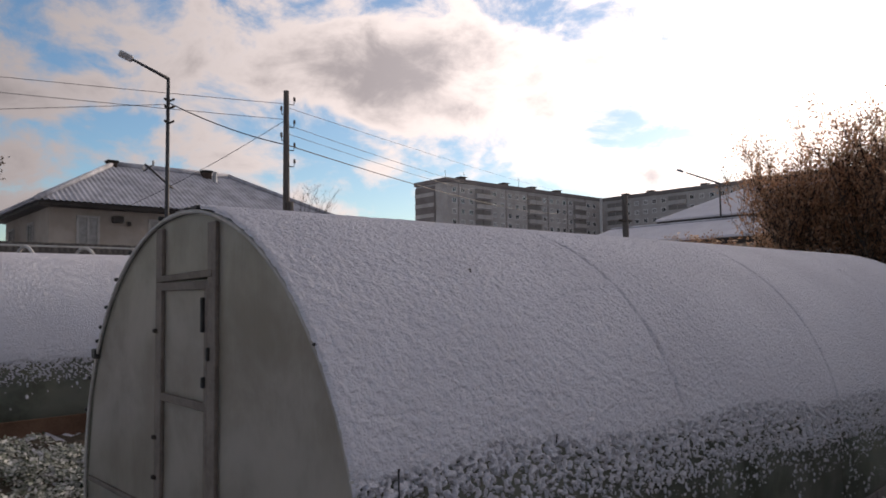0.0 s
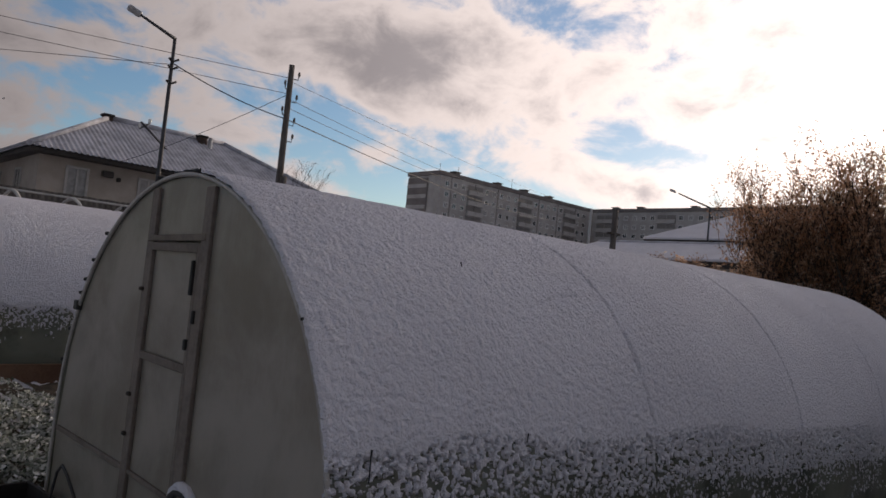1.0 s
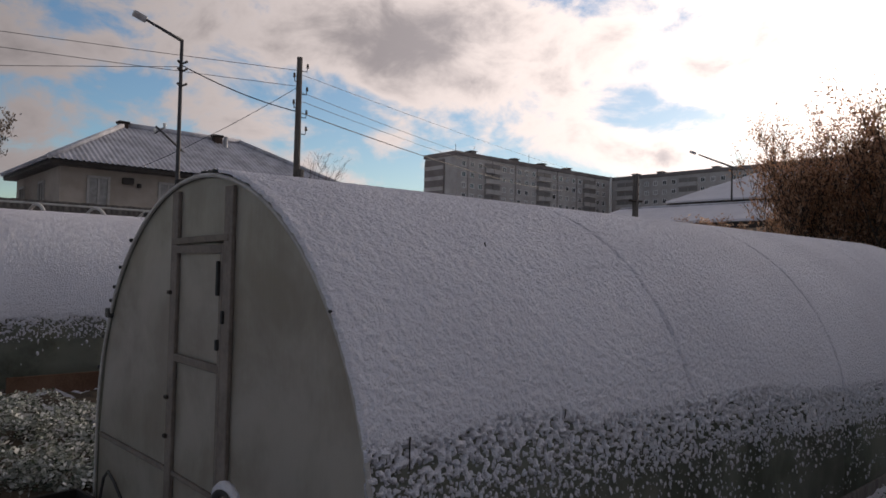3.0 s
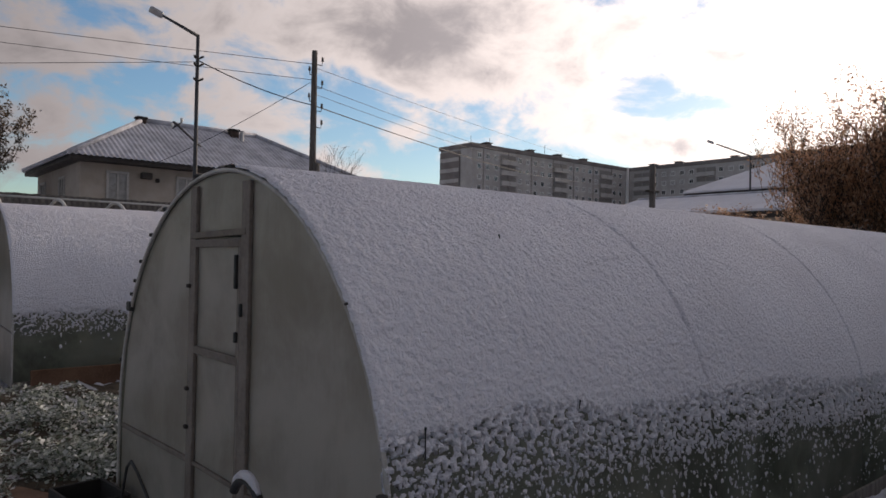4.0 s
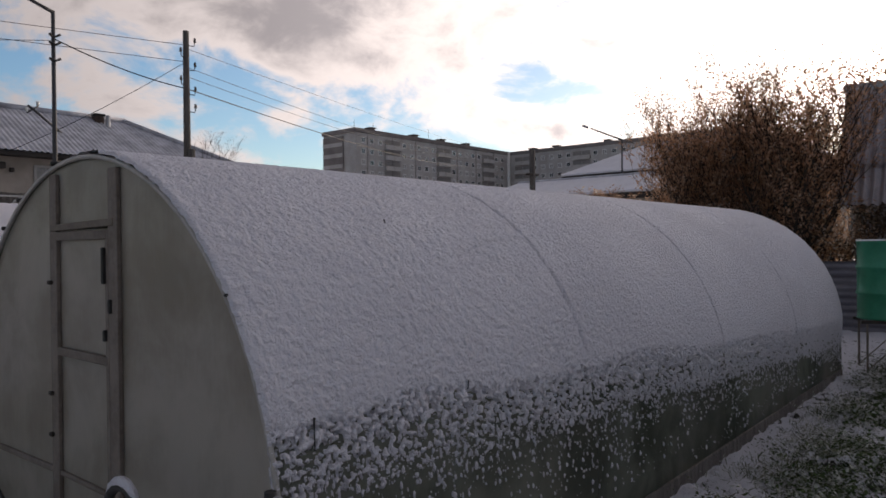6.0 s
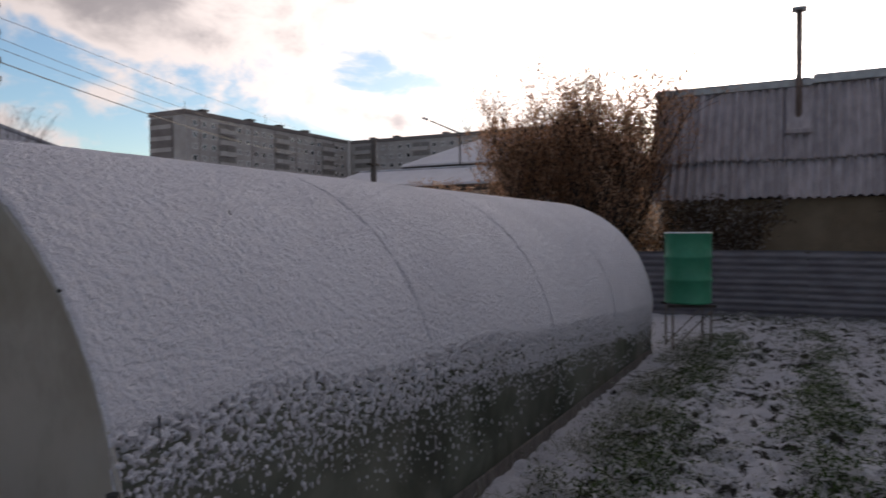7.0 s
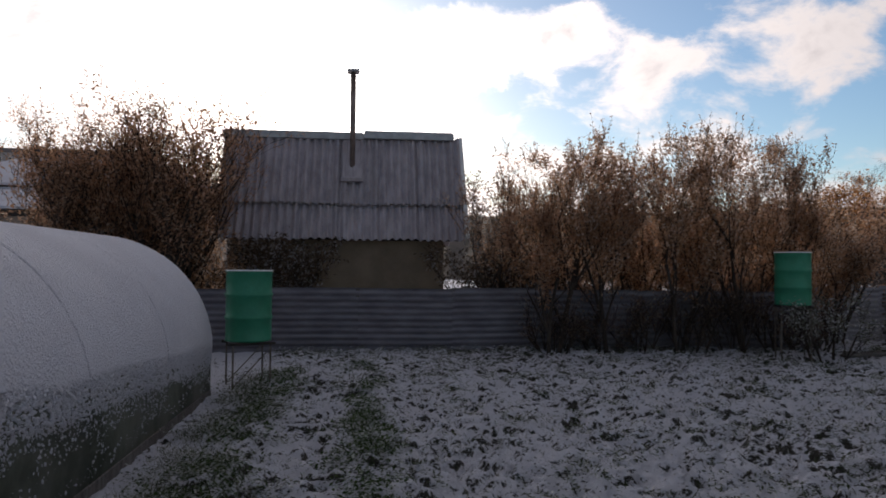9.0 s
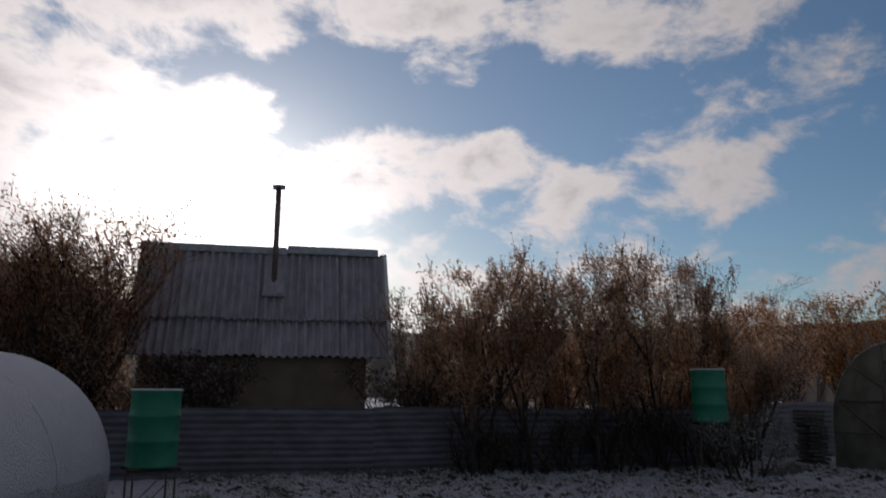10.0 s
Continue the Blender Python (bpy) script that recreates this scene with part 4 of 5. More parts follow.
def grey_house():
    x0, x1, y0, y1, ze, zr, run = -28.0, -36.4, 6.1, 19.0, 5.27, 7.50, 3.8
    thing = base("house", pose(0, 0, 0), "grey plastered house under a hipped slate roof dusted with snow", "house")
    wx, wy0, wy1 = x0 - 0.55, y0 + 0.5, y1 - 0.5
    part("wall", boxed(((wx - 0.4, wy0, 0.5), (wx, wy1, ze)), bevel=0.01), HOUSE_WALL, thing)
    part("wall", boxed(((x1 + 0.5, wy0, 0.5), (x1 + 0.9, wy1, ze)), bevel=0.01), HOUSE_WALL, thing)
    part("wall", boxed(((x1 + 0.9, wy0, 0.5), (wx - 0.4, wy0 + 0.4, ze)), bevel=0.01), HOUSE_WALL, thing)
    part("wall", boxed(((x1 + 0.9, wy1 - 0.4, 0.5), (wx - 0.4, wy1, ze)), bevel=0.01), HOUSE_WALL, thing)
    part("eave", boxed(((x1 + 0.05, y0 + 0.05, ze - 0.2), (x0 - 0.05, y1 - 0.05, ze - 0.03)), bevel=0.02), EAVE, thing, "dark boarded eave")
    # front and back slopes, corrugated up the slope and cut along the hips
    for side in (0, 1):
        xe, xr = (x0, (x0 + x1) / 2) if side == 0 else (x1, (x0 + x1) / 2)
        ys = np.arange(y0, y1 + 0.001, 0.04)
        up = np.clip(np.minimum((ys - y0) / run, (y1 - ys) / run), 0.001, 1.0)
        k = np.linspace(0, 1, 4)[:, None]
        f = up[None, :] * k
        wave = 0.024 * np.sin(ys * 2 * math.pi / 0.2)[None, :]
        row = 0.03 * (k * 3 % 1)
        part_of("roof_slope", grid_mesh("roof_slope", xe + (xr - xe) * f, np.broadcast_to(ys[None, :], f.shape), ze + (zr - ze) * f + wave + row, flip=side == 0), ROOF_DUST, thing)
    for ya, yb in ((y0, y0 + run), (y1, y1 - run)):
        xs = np.arange(x1, x0 + 0.001, 0.04)
        mid = (x0 + x1) / 2
        up = np.clip(1 - np.abs(xs - mid) / abs(x0 - mid), 0.001, 1.0)
        f = up[None, :] * np.linspace(0, 1, 3)[:, None]
        wave = 0.024 * np.sin(xs * 2 * math.pi / 0.2)[None, :]
        part_of("roof_slope", grid_mesh("roof_slope", np.broadcast_to(xs[None, :], f.shape), ya + (yb - ya) * f, ze + (zr - ze) * f + wave, flip=ya > yb), ROOF_DUST, thing)
    mid = (x0 + x1) / 2
    part("ridge", tube([(mid, y0 + run - 0.1, zr + 0.05), (mid, y1 - run + 0.1, zr + 0.05)], 0.13, 8), ROOF_DUST, thing)
    for y, s in ((y0, 1), (y1, -1)):
        for x in (x0, x1):
            part("hip", tube([(x, y, ze + 0.05), (mid, y + s * run, zr + 0.06)], 0.11, 6), ROOF_DUST, thing)
    for y in (7.92, 10.55, 13.3, 16.6):
        window(thing, pose(wx + 0.02, y, 3.62, 0, 0, 90), 0.82, 1.2, True)
    for x in (-31.2, -34.6):
        window(thing, pose(x, wy0 - 0.02, 3.4), 0.9, 1.3)
    part("vent_box", boxed(((wx, 8.75, 4.6), (wx + 0.25, 9.15, 4.84)), bevel=0.02), EAVE, thing)
    part("vent_box", boxed(((wx, 9.32, 4.5), (wx + 0.15, 9.46, 4.66)), bevel=0.02), EAVE, thing)
    for y, x, h in ((9.85, mid, 0.2), (14.0, mid + 0.3, 0.16)):
        c = part("chimney", boxed(((x - 0.18, y - 0.19, zr - 0.35), (x + 0.18, y + 0.19, zr + h - 0.1)), bevel=0.02), BRICK_RED, thing)
        part("chimney_cap", boxed(((x - 0.22, y - 0.24, zr + h - 0.1), (x + 0.22, y + 0.24, zr + h)), bevel=0.02), EAVE, c)
    part("vent_pipe", tube([(-31.4, 14.2, 6.2), (-31.4, 14.2, 7.55)], 0.10, 8), ZINC, thing)
    mast = [(-30.1, 11.75, 6.35), (-30.3, 10.8, 7.2), (-30.35, 10.6, 7.36)]
    part("bracket", tube(mast, 0.05, 6), POLE_STEEL, thing, "steel bracket for the supply cable")
    part("bracket_arm", tube([(-30.3, 10.55, 7.05), (-30.3, 10.95, 7.35)], 0.035, 6), POLE_STEEL, thing)
    for y, z in ((10.55, 7.08), (10.95, 7.36)):
        part("insulator", tube([(-30.3, y, z), (-30.3, y, z + 0.18)], [0.05, 0.07], 8), INSULATOR, thing)


grey_house()

# picket fence on the rise
pickets = base("picket_fence", pose(-17.2, 0, 0), "tall dark fence of narrow upright boards", "fence")
board = None
for k in range(100):
    y = -2.0 + 0.125 * k
    if board is None:
        board = part("board", boxed(((-0.012, -0.061, 0.85), (0.012, 0.061, 2.93)), bevel=0.004), OLD_BOARD, pickets)
        board.location.y = y
    else:
        b = part_of("board", board.data, None, pickets)
        b.location = (0, y, 0.006 * math.sin(k * 1.7))
for z in (1.3, 2.5):
    part("rail", boxed(((-0.07, -2.1, z), (-0.014, 10.4, z + 0.08)), bevel=0.006), OLD_BOARD, pickets)

# bare hoops of an uncovered greenhouse
hoops = base("hoop_tunnel", pose(-14.65, 2.0, 0.55), "bare tube hoops of an uncovered greenhouse with frost on them", "frame")
prof = arch_profile(1.45, 0.66, 24)
first = None
for k in range(8):
    if first is None:
        first = part("hoop", tube([(x, 0, z) for x, z in prof], 0.03, 6), TRIM, hoops)
    else:
        part_of("hoop", first.data, None, hoops).location.y = 1.0 * k
for x, z in ((0, 2.13), (1.2, 1.42), (-1.2, 1.42), (1.43, 0.6)):
    part("purlin", tube([(x, 0, z), (x, 7, z)], 0.02, 6), TRIM, hoops)


def street_lamp(place, height, arm, label, lean=0.0):
    thing = base("street_lamp", pose(*place, 0, lean, 0), label, "street lamp", "street lamps")
    part("pole", tube([(0, 0, -0.3), (0, 0, height * 0.5), (0, 0, height)], [0.068, 0.056, 0.045], 10), POLE_STEEL, thing)
    a = Vector(arm)
    part("arm", tube([(0, 0, height - 0.03), tuple(Vector((0, 0, height)) + a * 0.85)], [0.05, 0.035], 8), POLE_STEEL, thing)
    head = part("head", boxed(((-0.09, -0.2, -0.045), (0.09, 0.17, 0.05)), bevel=0.035), ZINC, thing, "pale lamp head")
    head.matrix_basis = Matrix.Translation(Vector((0, 0, height)) + a) @ Vector((0, 1, 0)).rotation_difference(a.normalized()).to_matrix().to_4x4()
    return thing


lamp = street_lamp((-18.7, 7.13, 0.9), 6.7, (-0.2, -1.05, 0.42), "dark steel street lamp with a short raised arm", 0)
for z in (5.45, 5.85, 6.05):
    part("insulator", tube([(0.0, 0.02, z), (0.16, 0.1, z + 0.05)], [0.02, 0.034], 6), DARK_STEEL, lamp)
    part("insulator", tube([(0.0, -0.02, z), (0.16, -0.14, z + 0.02)], [0.02, 0.034], 6), DARK_STEEL, lamp)
street_lamp((-17.6, 36.1, 0), 7.4, (-1.6, -1.2, 0.75), "thin street lamp above the snowy roofs")

pole = base("power_pole", pose(-18.7, 10.7, 0.9), "weathered wooden power pole with insulators", "pole", "power poles")
part("shaft", tube([(0, 0, -0.3), (0, 0, 3.5), (0, 0, 7.0)], [0.125, 0.105, 0.085], 10), WOOD_POLE, pole)
part("splint", tube([(0.16, 0.05, -0.3), (0.15, 0.05, 3.6)], 0.10, 8), WOOD_POLE, pole)
for z, s in ((6.6, 1), (6.25, -1), (5.9, 1), (5.45, -1), (5.2, 1), (4.7, 1)):
    part("bracket", tube([(0, 0, z), (0.1, s * 0.2, z - 0.02), (0.1, s * 0.22, z + 0.12)], 0.015, 5), DARK_STEEL, pole)
    part("insulator", tube([(0.1, s * 0.22, z + 0.10), (0.1, s * 0.22, z + 0.22)], [0.04, 0.03], 8), WOOD_POLE, pole)
short = base("power_pole", pose(-16.0, 24.6, 0), "short dark wooden post beyond the greenhouse", "pole", "power poles")
part("shaft", tube([(0, 0, -0.3), (0, 0, 5.55)], [0.14, 0.12], 10), WOOD_POLE, short)
part("arm", boxed(((-0.1, -0.35, 4.5), (0.1, 0.35, 4.58)), bevel=0.01), DARK_STEEL, short)


def cable(a, b, sag, r=0.009):
    a, b = Vector(a), Vector(b)
    n = 20
    pts = [a.lerp(b, k / n) - Vector((0, 0, sag * 4 * (k / n) * (1 - k / n))) for k in range(n + 1)]
    tagged(part("power_cable", tube(pts, r, 4), CABLE), "thin dark overhead cable strung between poles", "cable", "overhead cables")


PT = Vector((-18.7, 10.7, 0.9))
LT = Vector((-18.6, 7.13, 0.9))
far = Vector((-32.0, -20.0, 0.0))
cable(far + Vector((0, 0, 8.9)), PT + Vector((0, 0, 6.6)), 0.2)
cable(far + Vector((0, 0, 8.65)), PT + Vector((0, 0, 6.12)), 0.2)
cable(far + Vector((0, 0, 4.4)), LT + Vector((0, 0, 5.95)), 0.1)
cable(LT + Vector((0, 0, 5.98)), PT + Vector((0, 0, 5.35)), 0.12, 0.016)
out = Vector((-46.5, 58.9, 0.0))
for z, ez, sag, r in ((6.5, 12.4, 0.15, 0.008), (5.97, 11.3, 0.5, 0.009), (5.7, 10.8, 0.5, 0.009), (5.35, 10.0, 0.5, 0.018)):
    cable(PT + Vector((0, 0, z)), out + Vector((0, 0, ez)), sag, r)
cable(PT + Vector((0, 0, 6.12)), (-28.45, 9.0, 5.1), 0.15)

# ---------------------------------------------------------------- apartment block


def apartment_block():
    ze, storey = 30.6, 2.8
    thing = base("apartment_building", pose(0, 0, 0), "long nine-storey grey panel apartment block with two wings", "apartment building")
    part("wall", boxed(((-144.5, 122, -1), (-132, 190, ze)), bevel=0.05), PANEL, thing, "grey concrete panel wing")
    part("wall", boxed(((-132, 190.05, -1), (-58, 202.5, ze)), bevel=0.05), PANEL, thing, "grey concrete panel wing")
    part("end_wall", boxed(((-144.4, 121.7, -1), (-136.5, 121.98, ze - 0.6)), bevel=0.03), PANEL_DARK, thing)
    part("parapet", boxed(((-144.8, 121.6, ze), (-131.8, 190, ze + 1.1)), bevel=0.05), PANEL_DARK, thing)
    part("parapet", boxed(((-131.8, 189.8, ze), (-57.8, 202.7, ze + 1.1)), bevel=0.05), PANEL_DARK, thing)
    part("corner_strip", boxed(((-132, 188.6, -1), (-131.5, 189.5, ze + 1.2)), bevel=0.03), WHITE_PAINT, thing, "pale strip in the corner between the wings")
    frame_a = boxed(((-0.8, -0.06, 0), (-0.68, 0.1, 1.5)), ((0.68, -0.06, 0), (0.8, 0.1, 1.5)), ((-0.68, -0.06, 1.38), (0.68, 0.1, 1.5)), ((-0.68, -0.06, 0), (0.68, 0.1, 0.12)), ((-0.05, -0.05, 0.12), (0.05, 0.08, 1.38)))
    pane_a = boxed(((-0.68, 0, 0.12), (0.68, 0.03, 1.38)))
    loggia = boxed(((-1.5, -0.75, -0.9), (1.5, -0.65, 0.25)), ((-1.5, -0.65, -0.9), (-1.4, 0.0, 0.25)), ((1.4, -0.65, -0.9), (1.5, 0.0, 0.25)), ((-1.5, -0.75, -1.0), (1.5, 0, -0.9)), bevel=0.02)
    # flat plate whose darker colour stands for the shade inside a loggia
    void = boxed(((-1.4, -0.03, -0.9), (1.4, 0.03, 1.6)))
    meshes = []
    for nm, bm, mt in (("window", frame_a, WHITE_PAINT), ("pane", pane_a, GLASS), ("balcony", loggia, PANEL), ("shaded_opening", void, PANEL_MID)):
        me = bpy.data.meshes.new(nm)
        bm.to_mesh(me), bm.free()
        me.materials.append(mt)
        if nm in ("window", "pane"):
            me.transform(Matrix.Diagonal((0.85, 1, 0.9, 1)))
        meshes.append(me)
    lit = meshes[1].copy()
    lit.materials.clear()
    lit.materials.append(CURTAIN)
    rnd = random.Random(9)
    wing = [(pose(-131.97, y, 0, 0, 0, 90), k) for k, y in enumerate(np.arange(124.5, 188, 3.05))]
    wing += [(pose(x, 190.02, 0), k + 3) for k, x in enumerate(np.arange(-128.5, -60, 3.05))]
    for m, k in wing:
        for s in range(3, 10):
            place = m @ Matrix.Translation((0, 0, ze - 2.55 - (9 - s) * storey))
            if k % 7 in (3, 4):
                ob = part_of("shaded_opening", meshes[3], None, thing)
                ob.matrix_basis = place
                part_of("balcony", meshes[2], None, ob)
            else:
                ob = part_of("window", meshes[0], None, thing)
                ob.matrix_basis = place
                part_of("pane", lit if rnd.random() < 0.3 else meshes[1], None, ob)
    for y in np.arange(126, 188, 9.15):
        part("joint", boxed(((-131.98, y - 0.08, 0), (-131.9, y + 0.08, ze))), PANEL_DARK, thing)
    for z in (ze - 3 * storey - 0.4, ze - 2 * storey - 0.4, ze - storey - 0.4):
        part("joint", boxed(((-144.4, 121.62, z), (-136.8, 121.72, z + 1.0))), PANEL, thing)
    for x, y in ((-136, 131), (-136, 148), (-136, 160), (-136, 172), (-127, 196), (-118, 196), (-100, 196), (-84, 196)):
        r = part("roof_vent", boxed(((x - 0.9, y - 0.9, ze + 1.0), (x + 0.9, y + 0.9, ze + 2.3)), bevel=0.05), PANEL_DARK, thing)
        part("vent_cap", boxed(((x - 1.2, y - 1.2, ze + 2.3), (x + 1.2, y + 1.2, ze + 2.5)), bevel=0.05), PANEL_DARK, r)
    for x, y in ((-138, 127), (-137, 133), (-134, 152)):
        part("aerial", tube([(x, y, ze + 1), (x, y, ze + 4.2)], 0.06, 5), POLE_STEEL, thing)


apartment_block()


def snowy_house(place, w, d, wall, rise, hip, label):
    """A house under a hipped roof thick with snow."""
    thing = base("house", pose(*place), label, "house")
    part("wall", boxed(((-w / 2 + 0.5, -d / 2 + 0.5, -0.3), (w / 2 - 0.5, d / 2 - 0.5, wall)), bevel=0.03), HOUSE_WALL, thing)
    part("eave", boxed(((-w / 2 + 0.05, -d / 2 + 0.05, wall - 0.3), (w / 2 - 0.05, d / 2 - 0.05, wall - 0.02)), bevel=0.02), EAVE, thing, "dark boarded eave")
    top = [(-w / 2 + hip, 0, wall + rise), (w / 2 - hip, 0, wall + rise)]
    low = [(-w / 2, -d / 2, wall), (w / 2, -d / 2, wall), (w / 2, d / 2, wall), (-w / 2, d / 2, wall)]
    for ring in ((low[0], low[1], top[1], top[0]), (low[2], low[3], top[0], top[1]), (low[1], low[2], top[1]), (low[3], low[0], top[0])):
        bm = bmesh.new()
        a = [bm.verts.new(p) for p in ring]
        b = [bm.verts.new((p[0], p[1], p[2] + 0.12)) for p in ring]
        bm.faces.new(a[::-1]), bm.faces.new(b)
        for k in range(len(a)):
            bm.faces.new((a[k], a[(k + 1) % len(a)], b[(k + 1) % len(a)], b[k]))
        bmesh.ops.recalc_face_normals(bm, faces=bm.faces)
        part("roof_slope", bm, SNOW, thing, "roof slope covered with snow")
    part("ridge_cap", tube([top[0][:2] + (top[0][2] + 0.1,), top[1][:2] + (top[1][2] + 0.1,)], 0.1, 6), ROOF_DUST, thing)


snowy_house((-19.5, 35.0, 0), 11.0, 5.0, 4.2, 1.0, 1.3, "low house with a long roof white with snow")
snowy_house((-16.0, 44.0, 0), 15.6, 8.0, 6.05, 1.95, 4.0, "taller house with a hipped snow-covered roof behind the low one")

# ---------------------------------------------------------------- garden growth


def leaf_patch(name, places, size, material, label, category, rng, flat=0.5, stem=0.0, wide=0.45):
    """Many small folded leaves round the given places."""
    n = len(places)
    c = np.array(places)
    a = rng.normal(0, 1, (n, 3)) * np.array([1, 1, flat])
    a[:, 2] = np.abs(a[:, 2]) * (1 if stem else 0.6)
    a /= np.linalg.norm(a, axis=1)[:, None]
    b = np.cross(a, rng.normal(0, 1, (n, 3)) * 0.4 + np.array([0, 0, 1.0]))
    b /= np.linalg.norm(b, axis=1)[:, None] + 1e-6
    s = (size * (0.5 + rng.rand(n)))[:, None]
    w = 0.12 if stem else wide
    co = np.stack([c, c + a * s + b * s * w, c + a * s * 2, c + a * s - b * s * w], 1).reshape(-1, 3)
    f = np.arange(n * 4).reshape(-1, 4)
    ob = part_of(name, mesh(name, co.tolist(), f.tolist()), material)
    return tagged(ob, label, category, kind="stuff")


def clod_z(x, y):
    return float(land(np.array(x), np.array(y)) + clods(np.array(x), np.array(y)))


rng = np.random.RandomState(23)
spots = []
for k in range(270):
    row = rng.choice([-1.05, 0.2])
    cx, cy = row + rng.normal(0, 0.13), rng.uniform(3.0, 12.5)
    if fractal(np.array([cx * 0.8]), np.array([cy * 0.9]), 2)[0] < 0.38:
        continue
    z = clod_z(cx, cy)
    for q in range(90):
        d = rng.normal(0, 0.10, 2)
        spots.append((cx + d[0], cy + d[1], z + abs(rng.normal(0, 0.05))))
leaf_patch("bed_plants", spots, 0.016, LEAF_GREEN, "low green plants in rows with snow on their leaves", "plants", rng, 0.8, 0.0, 0.6)
spots = []
for k in range(3400):
    cx, cy = rng.uniform(-1.7, 11.5), 2.5 + 12.1 * rng.rand() ** 0.8
    z = clod_z(cx, cy)
    for q in range(rng.randint(5, 14)):
        d = rng.normal(0, 0.05, 2)
        spots.append((cx + d[0], cy + d[1], z))
for k in range(520):
    if k % 2:
        cx, cy = -1.42 + rng.normal(0, 0.13), rng.uniform(2.2, 10.6)
    else:
        cx, cy = rng.uniform(-1.7, 10.5), 14.45 + rng.normal(0, 0.14)
    if fractal(np.array([cx * 0.8]), np.array([cy * 1.3]), 2)[0] < 0.42:
        continue
    z = clod_z(cx, cy)
    for q in range(40):
        d = rng.normal(0, 0.08, 2)
        spots.append((cx + d[0], cy + d[1], z + abs(rng.normal(0, 0.035))))
weeds = []
for k in range(5200):
    cx, cy = rng.uniform(-1.5, 12.0), 2.4 + 12.0 * rng.rand() ** 0.8
    if fractal(np.array([cx * 1.6 + 5]), np.array([cy * 2.1]), 3)[0] < 0.525:
        continue
    z, wide = clod_z(cx, cy), rng.uniform(0.03, 0.085)
    for q in range(26):
        d = rng.normal(0, wide, 2)
        weeds.append((cx + d[0], cy + d[1] * 0.8, z + abs(rng.normal(0, 0.022))))
for k in range(1000):
    if k % 2:
        cx, cy, tall = -1.22 + rng.normal(0, 0.2), rng.uniform(2.0, 11.0), 0.045
    else:
        cx, cy, tall = rng.uniform(-1.6, 11.5), 14.3 + rng.normal(0, 0.2), 0.05
    if fractal(np.array([cx * 1.2]), np.array([cy * 1.2 + 8]), 2)[0] < 0.42:
        continue
    z = clod_z(cx, cy)
    for q in range(34):
        d = rng.normal(0, 0.075, 2)
        weeds.append((cx + d[0], min(cy + d[1], 14.6), z + abs(rng.normal(0, tall))))
for k in range(60):
    cx, cy = -1.5 + rng.normal(0, 0.28), 10.8 + rng.normal(0, 0.6)
    z = clod_z(cx, cy)
    for q in range(34):
        d = rng.normal(0, 0.08, 2)
        weeds.append((cx + d[0], cy + d[1], z + abs(rng.normal(0, 0.05))))
leaf_patch("weeds", weeds, 0.017, LEAF_TUFT, "low dark weeds with frost scattered over the garden plot", "weeds", rng, 0.8, 0.0, 0.4)
leaf_patch("grass_tufts", spots, 0.03, LEAF_FROST, "withered grass and weed tufts sticking out of thin snow", "grass", rng, 0.9, 1.0)
spots = []
for k in range(330):
    cx, cy = rng.uniform(-8.9, -5.1), rng.uniform(0.2, 6.0)
    if fractal(np.array([cx * 0.9 + 3]), np.array([cy * 1.1]), 2)[0] < 0.45:
        continue
    r, h = rng.uniform(0.15, 0.24), rng.uniform(0.13, 0.27)
    for q in range(190):
        u, a = math.sqrt(rng.rand()), rng.rand() * 2 * math.pi
        spots.append((cx + r * u * math.cos(a), cy + r * u * math.sin(a), h * math.sqrt(1 - 0.9 * u * u) + rng.normal(0, 0.012)))
bx, by = np.meshgrid(np.arange(-9.7, -4.95, 0.06), np.arange(0.1, 6.7, 0.06))
rim = smooth(0.0, 0.25, np.minimum(np.minimum(bx + 9.7, -4.97 - bx), np.minimum(by - 0.1, 6.65 - by)))
earth = part_of("soil_bed", grid_mesh("soil_bed", bx, by, -0.08 + rim * (0.13 + 0.12 * (fractal(bx * 6, by * 6, 3) - 0.5))), SOIL)
tagged(earth, "bare dark soil bed under the strawberry plants", "soil bed")
leaf_patch("strawberry_bed", spots, 0.0185, LEAF_BED, "dense strawberry leaves dusted with snow between the greenhouses", "plants", rng, 0.9, 0.0, 0.7)

# ---------------------------------------------------------------- small things round the greenhouses
edging = tagged(part("bed_edging", boxed(((-9.80, 1.75, -0.05), (-9.75, 9.9, 0.24)), bevel=0.006), BROWN_BOARD), "rusty brown board standing along the second greenhouse", "board")
crate = base("crate", pose(-4.66, 1.15, 0.05, 0, 0, 6), "low dark wooden crate standing by the greenhouse gable", "crate")
for lo, hi in (((-0.22, -0.16, -0.05), (0.22, -0.14, 0.19)), ((-0.22, 0.14, -0.05), (0.22, 0.16, 0.19)), ((-0.22, -0.139, -0.05), (-0.20, 0.139, 0.19)), ((0.20, -0.139, -0.05), (0.22, 0.139, 0.19))):
    part("board", boxed((lo, hi), bevel=0.004), EAVE, crate)
hook = base("standpipe", pose(-2.47, 1.18, 0), "bent black water pipe with snow on its curved top", "pipe")
bend = [(0.03, 0, -0.1), (0.03, 0, 0.6)] + [(0.03 - 0.13 + 0.13 * math.cos(a), 0, 0.69 + 0.13 * math.sin(a)) for a in [math.pi * k / 8 * 0.85 for k in range(9)]]
part("pipe", tube(bend, 0.019, 8), BLACK, hook)
cap = part("snow_cap", tube([(x, y, z + 0.016) for x, y, z in bend[4:]], [0.010, 0.017, 0.019, 0.021, 0.020, 0.018, 0.012], 8), SNOW, hook, "small cap of snow")
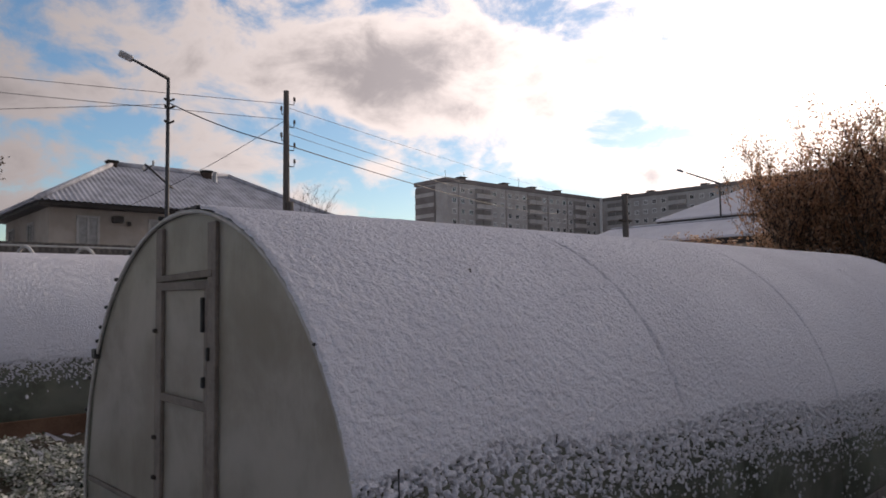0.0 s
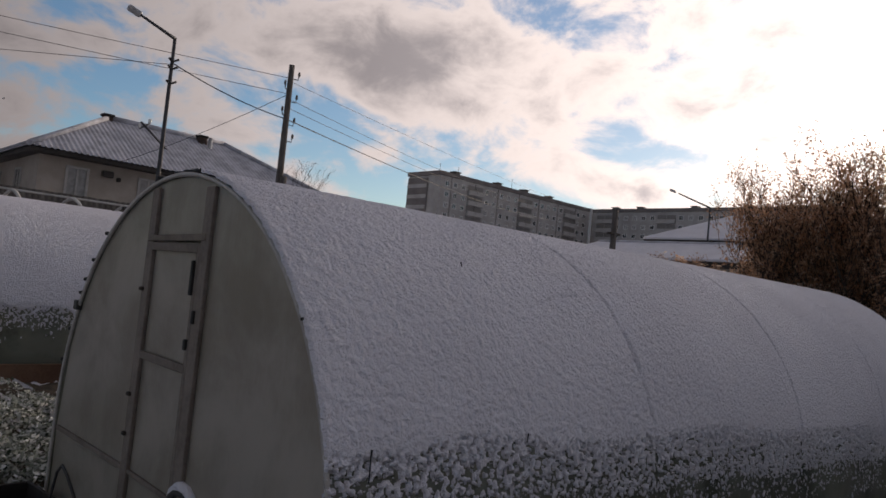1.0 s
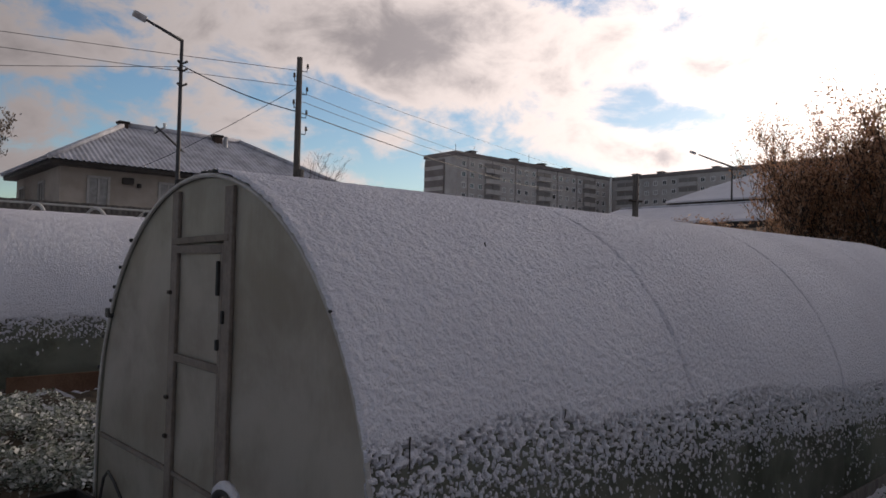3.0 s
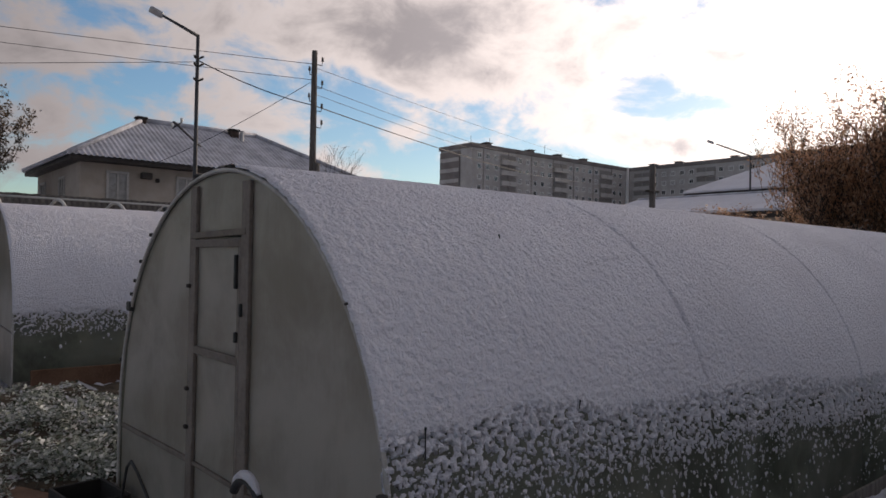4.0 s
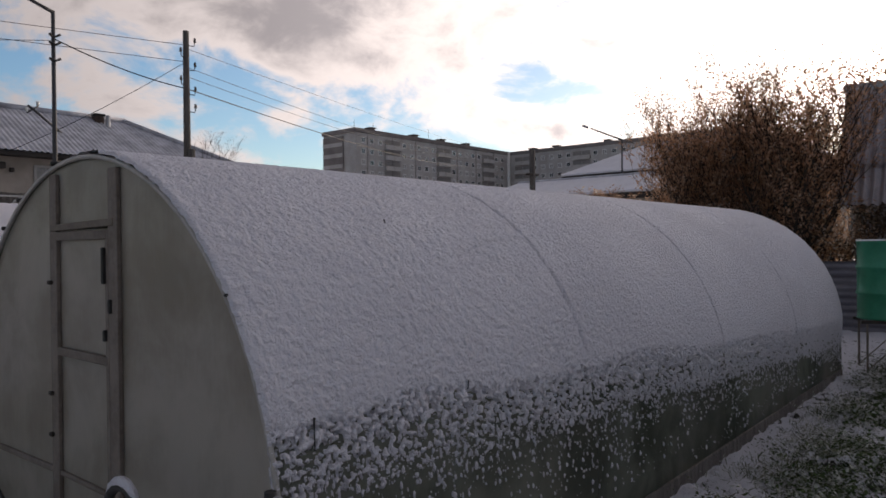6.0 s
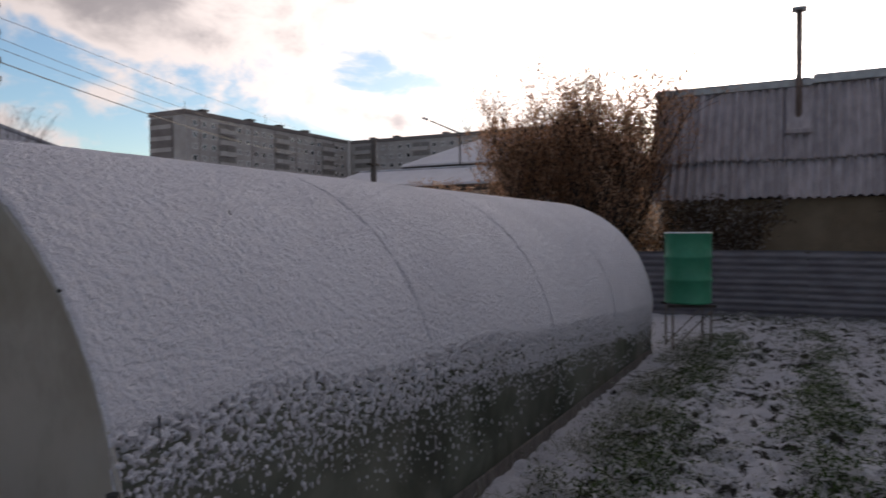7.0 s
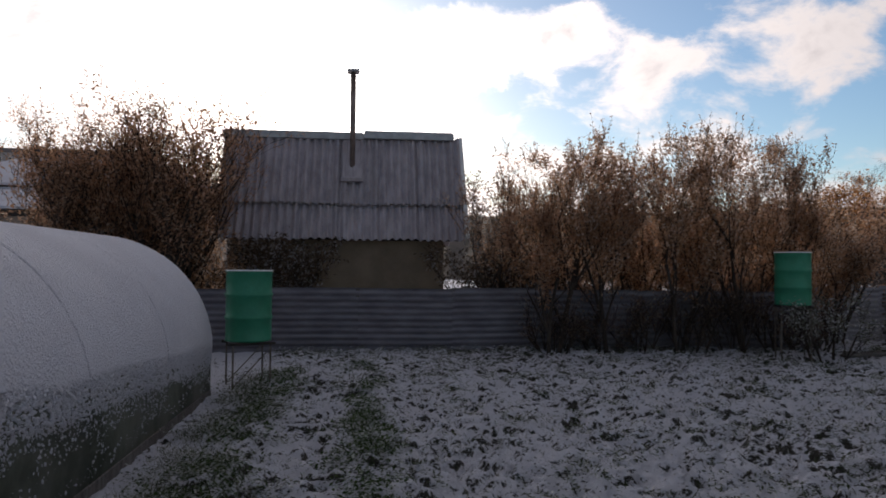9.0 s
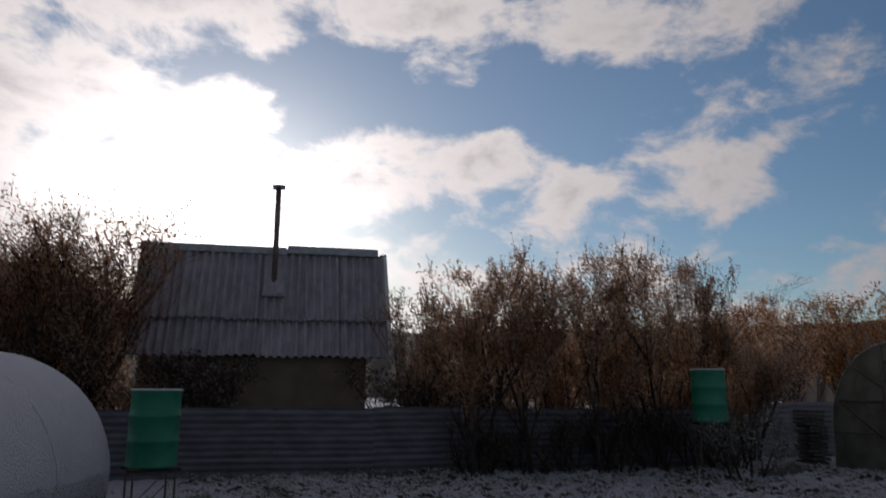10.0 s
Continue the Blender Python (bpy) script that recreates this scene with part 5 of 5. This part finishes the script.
loop = base("wire_stake", pose(-4.03, 1.18, 0), "thin bent wire stake leaning by the greenhouse", "stake")
part("wire", tube([(-0.13, 0, -0.08), (-0.10, 0, 0.33), (-0.02, 0, 0.52), (0.05, 0, 0.57), (0.15, 0, 0.54), (0.33, 0, 0.45), (0.44, 0, 0.22), (0.48, 0, -0.08)], 0.008, 6), BLACK, loop)
corner = base("corner_post", pose(-1.90, 1.335, 0), "short black post with a grey bracket at the greenhouse corner", "post")
part("shaft", tube([(0, 0, -0.1), (0, 0, 0.905)], 0.02, 8), BLACK, corner)
part("bracket", boxed(((0.022, -0.012, 0.84), (0.085, 0.012, 0.895)), bevel=0.004), ZINC, corner)
for place, turn, size in (((-1.952, 1.548, 1.072), 6, 0.1), ((-1.955, 2.414, 1.075), 10, 0.03), ((-2.45, 2.40, 1.795), 40, 0.04)):
    tie = tagged(part("twig", tube([(0, 0, -size), (0.004, 0.006, 0), (0.0, 0.012, size * 0.15)], [0.002, 0.003, 0.005], 6), BLACK), "short dark twig caught in the snow", "twig")
    tie.matrix_basis = pose(*place, turn, 0, 0)
plank = tagged(part("plank", boxed(((-0.45, -0.09, -0.03), (0.45, 0.09, 0.035)), bevel=0.006), BROWN_BOARD), "short brown plank lying on the garden path", "plank")
plank.matrix_basis = pose(-5.35, 0.95, 0.04, 0, 0, 25)

# boards by the far greenhouse
rnd = random.Random(31)
stack = base("board_stack", pose(12.25, 14.78, 0, 0, 0, -8), "stack of grey weathered boards beside the far greenhouse", "boards")
first = None
for k in range(15):
    if first is None:
        first = slab = part("board", boxed(((-0.22, -0.3, 0.0), (0.22, 0.3, 0.062)), bevel=0.006), OLD_BOARD, stack)
    else:
        slab = part_of("board", first.data, None, stack)
    slab.matrix_basis = pose(rnd.uniform(-0.05, 0.05), rnd.uniform(-0.03, 0.03), 0.088 * k - 0.03, rnd.uniform(-1.5, 1.5), rnd.uniform(-1.5, 1.5), rnd.uniform(-6, 6))
for x, y, turn in ((10.2, 13.25, 8), (10.55, 13.55, -5)):
    board = tagged(part("plank", boxed(((-0.55, -0.08, -0.03), (0.55, 0.08, 0.03)), bevel=0.006), OLD_BOARD), "dark wet plank lying on the snowy plot", "plank", "planks")
    board.matrix_basis = pose(x, y, 0.07, 0, 0, turn)
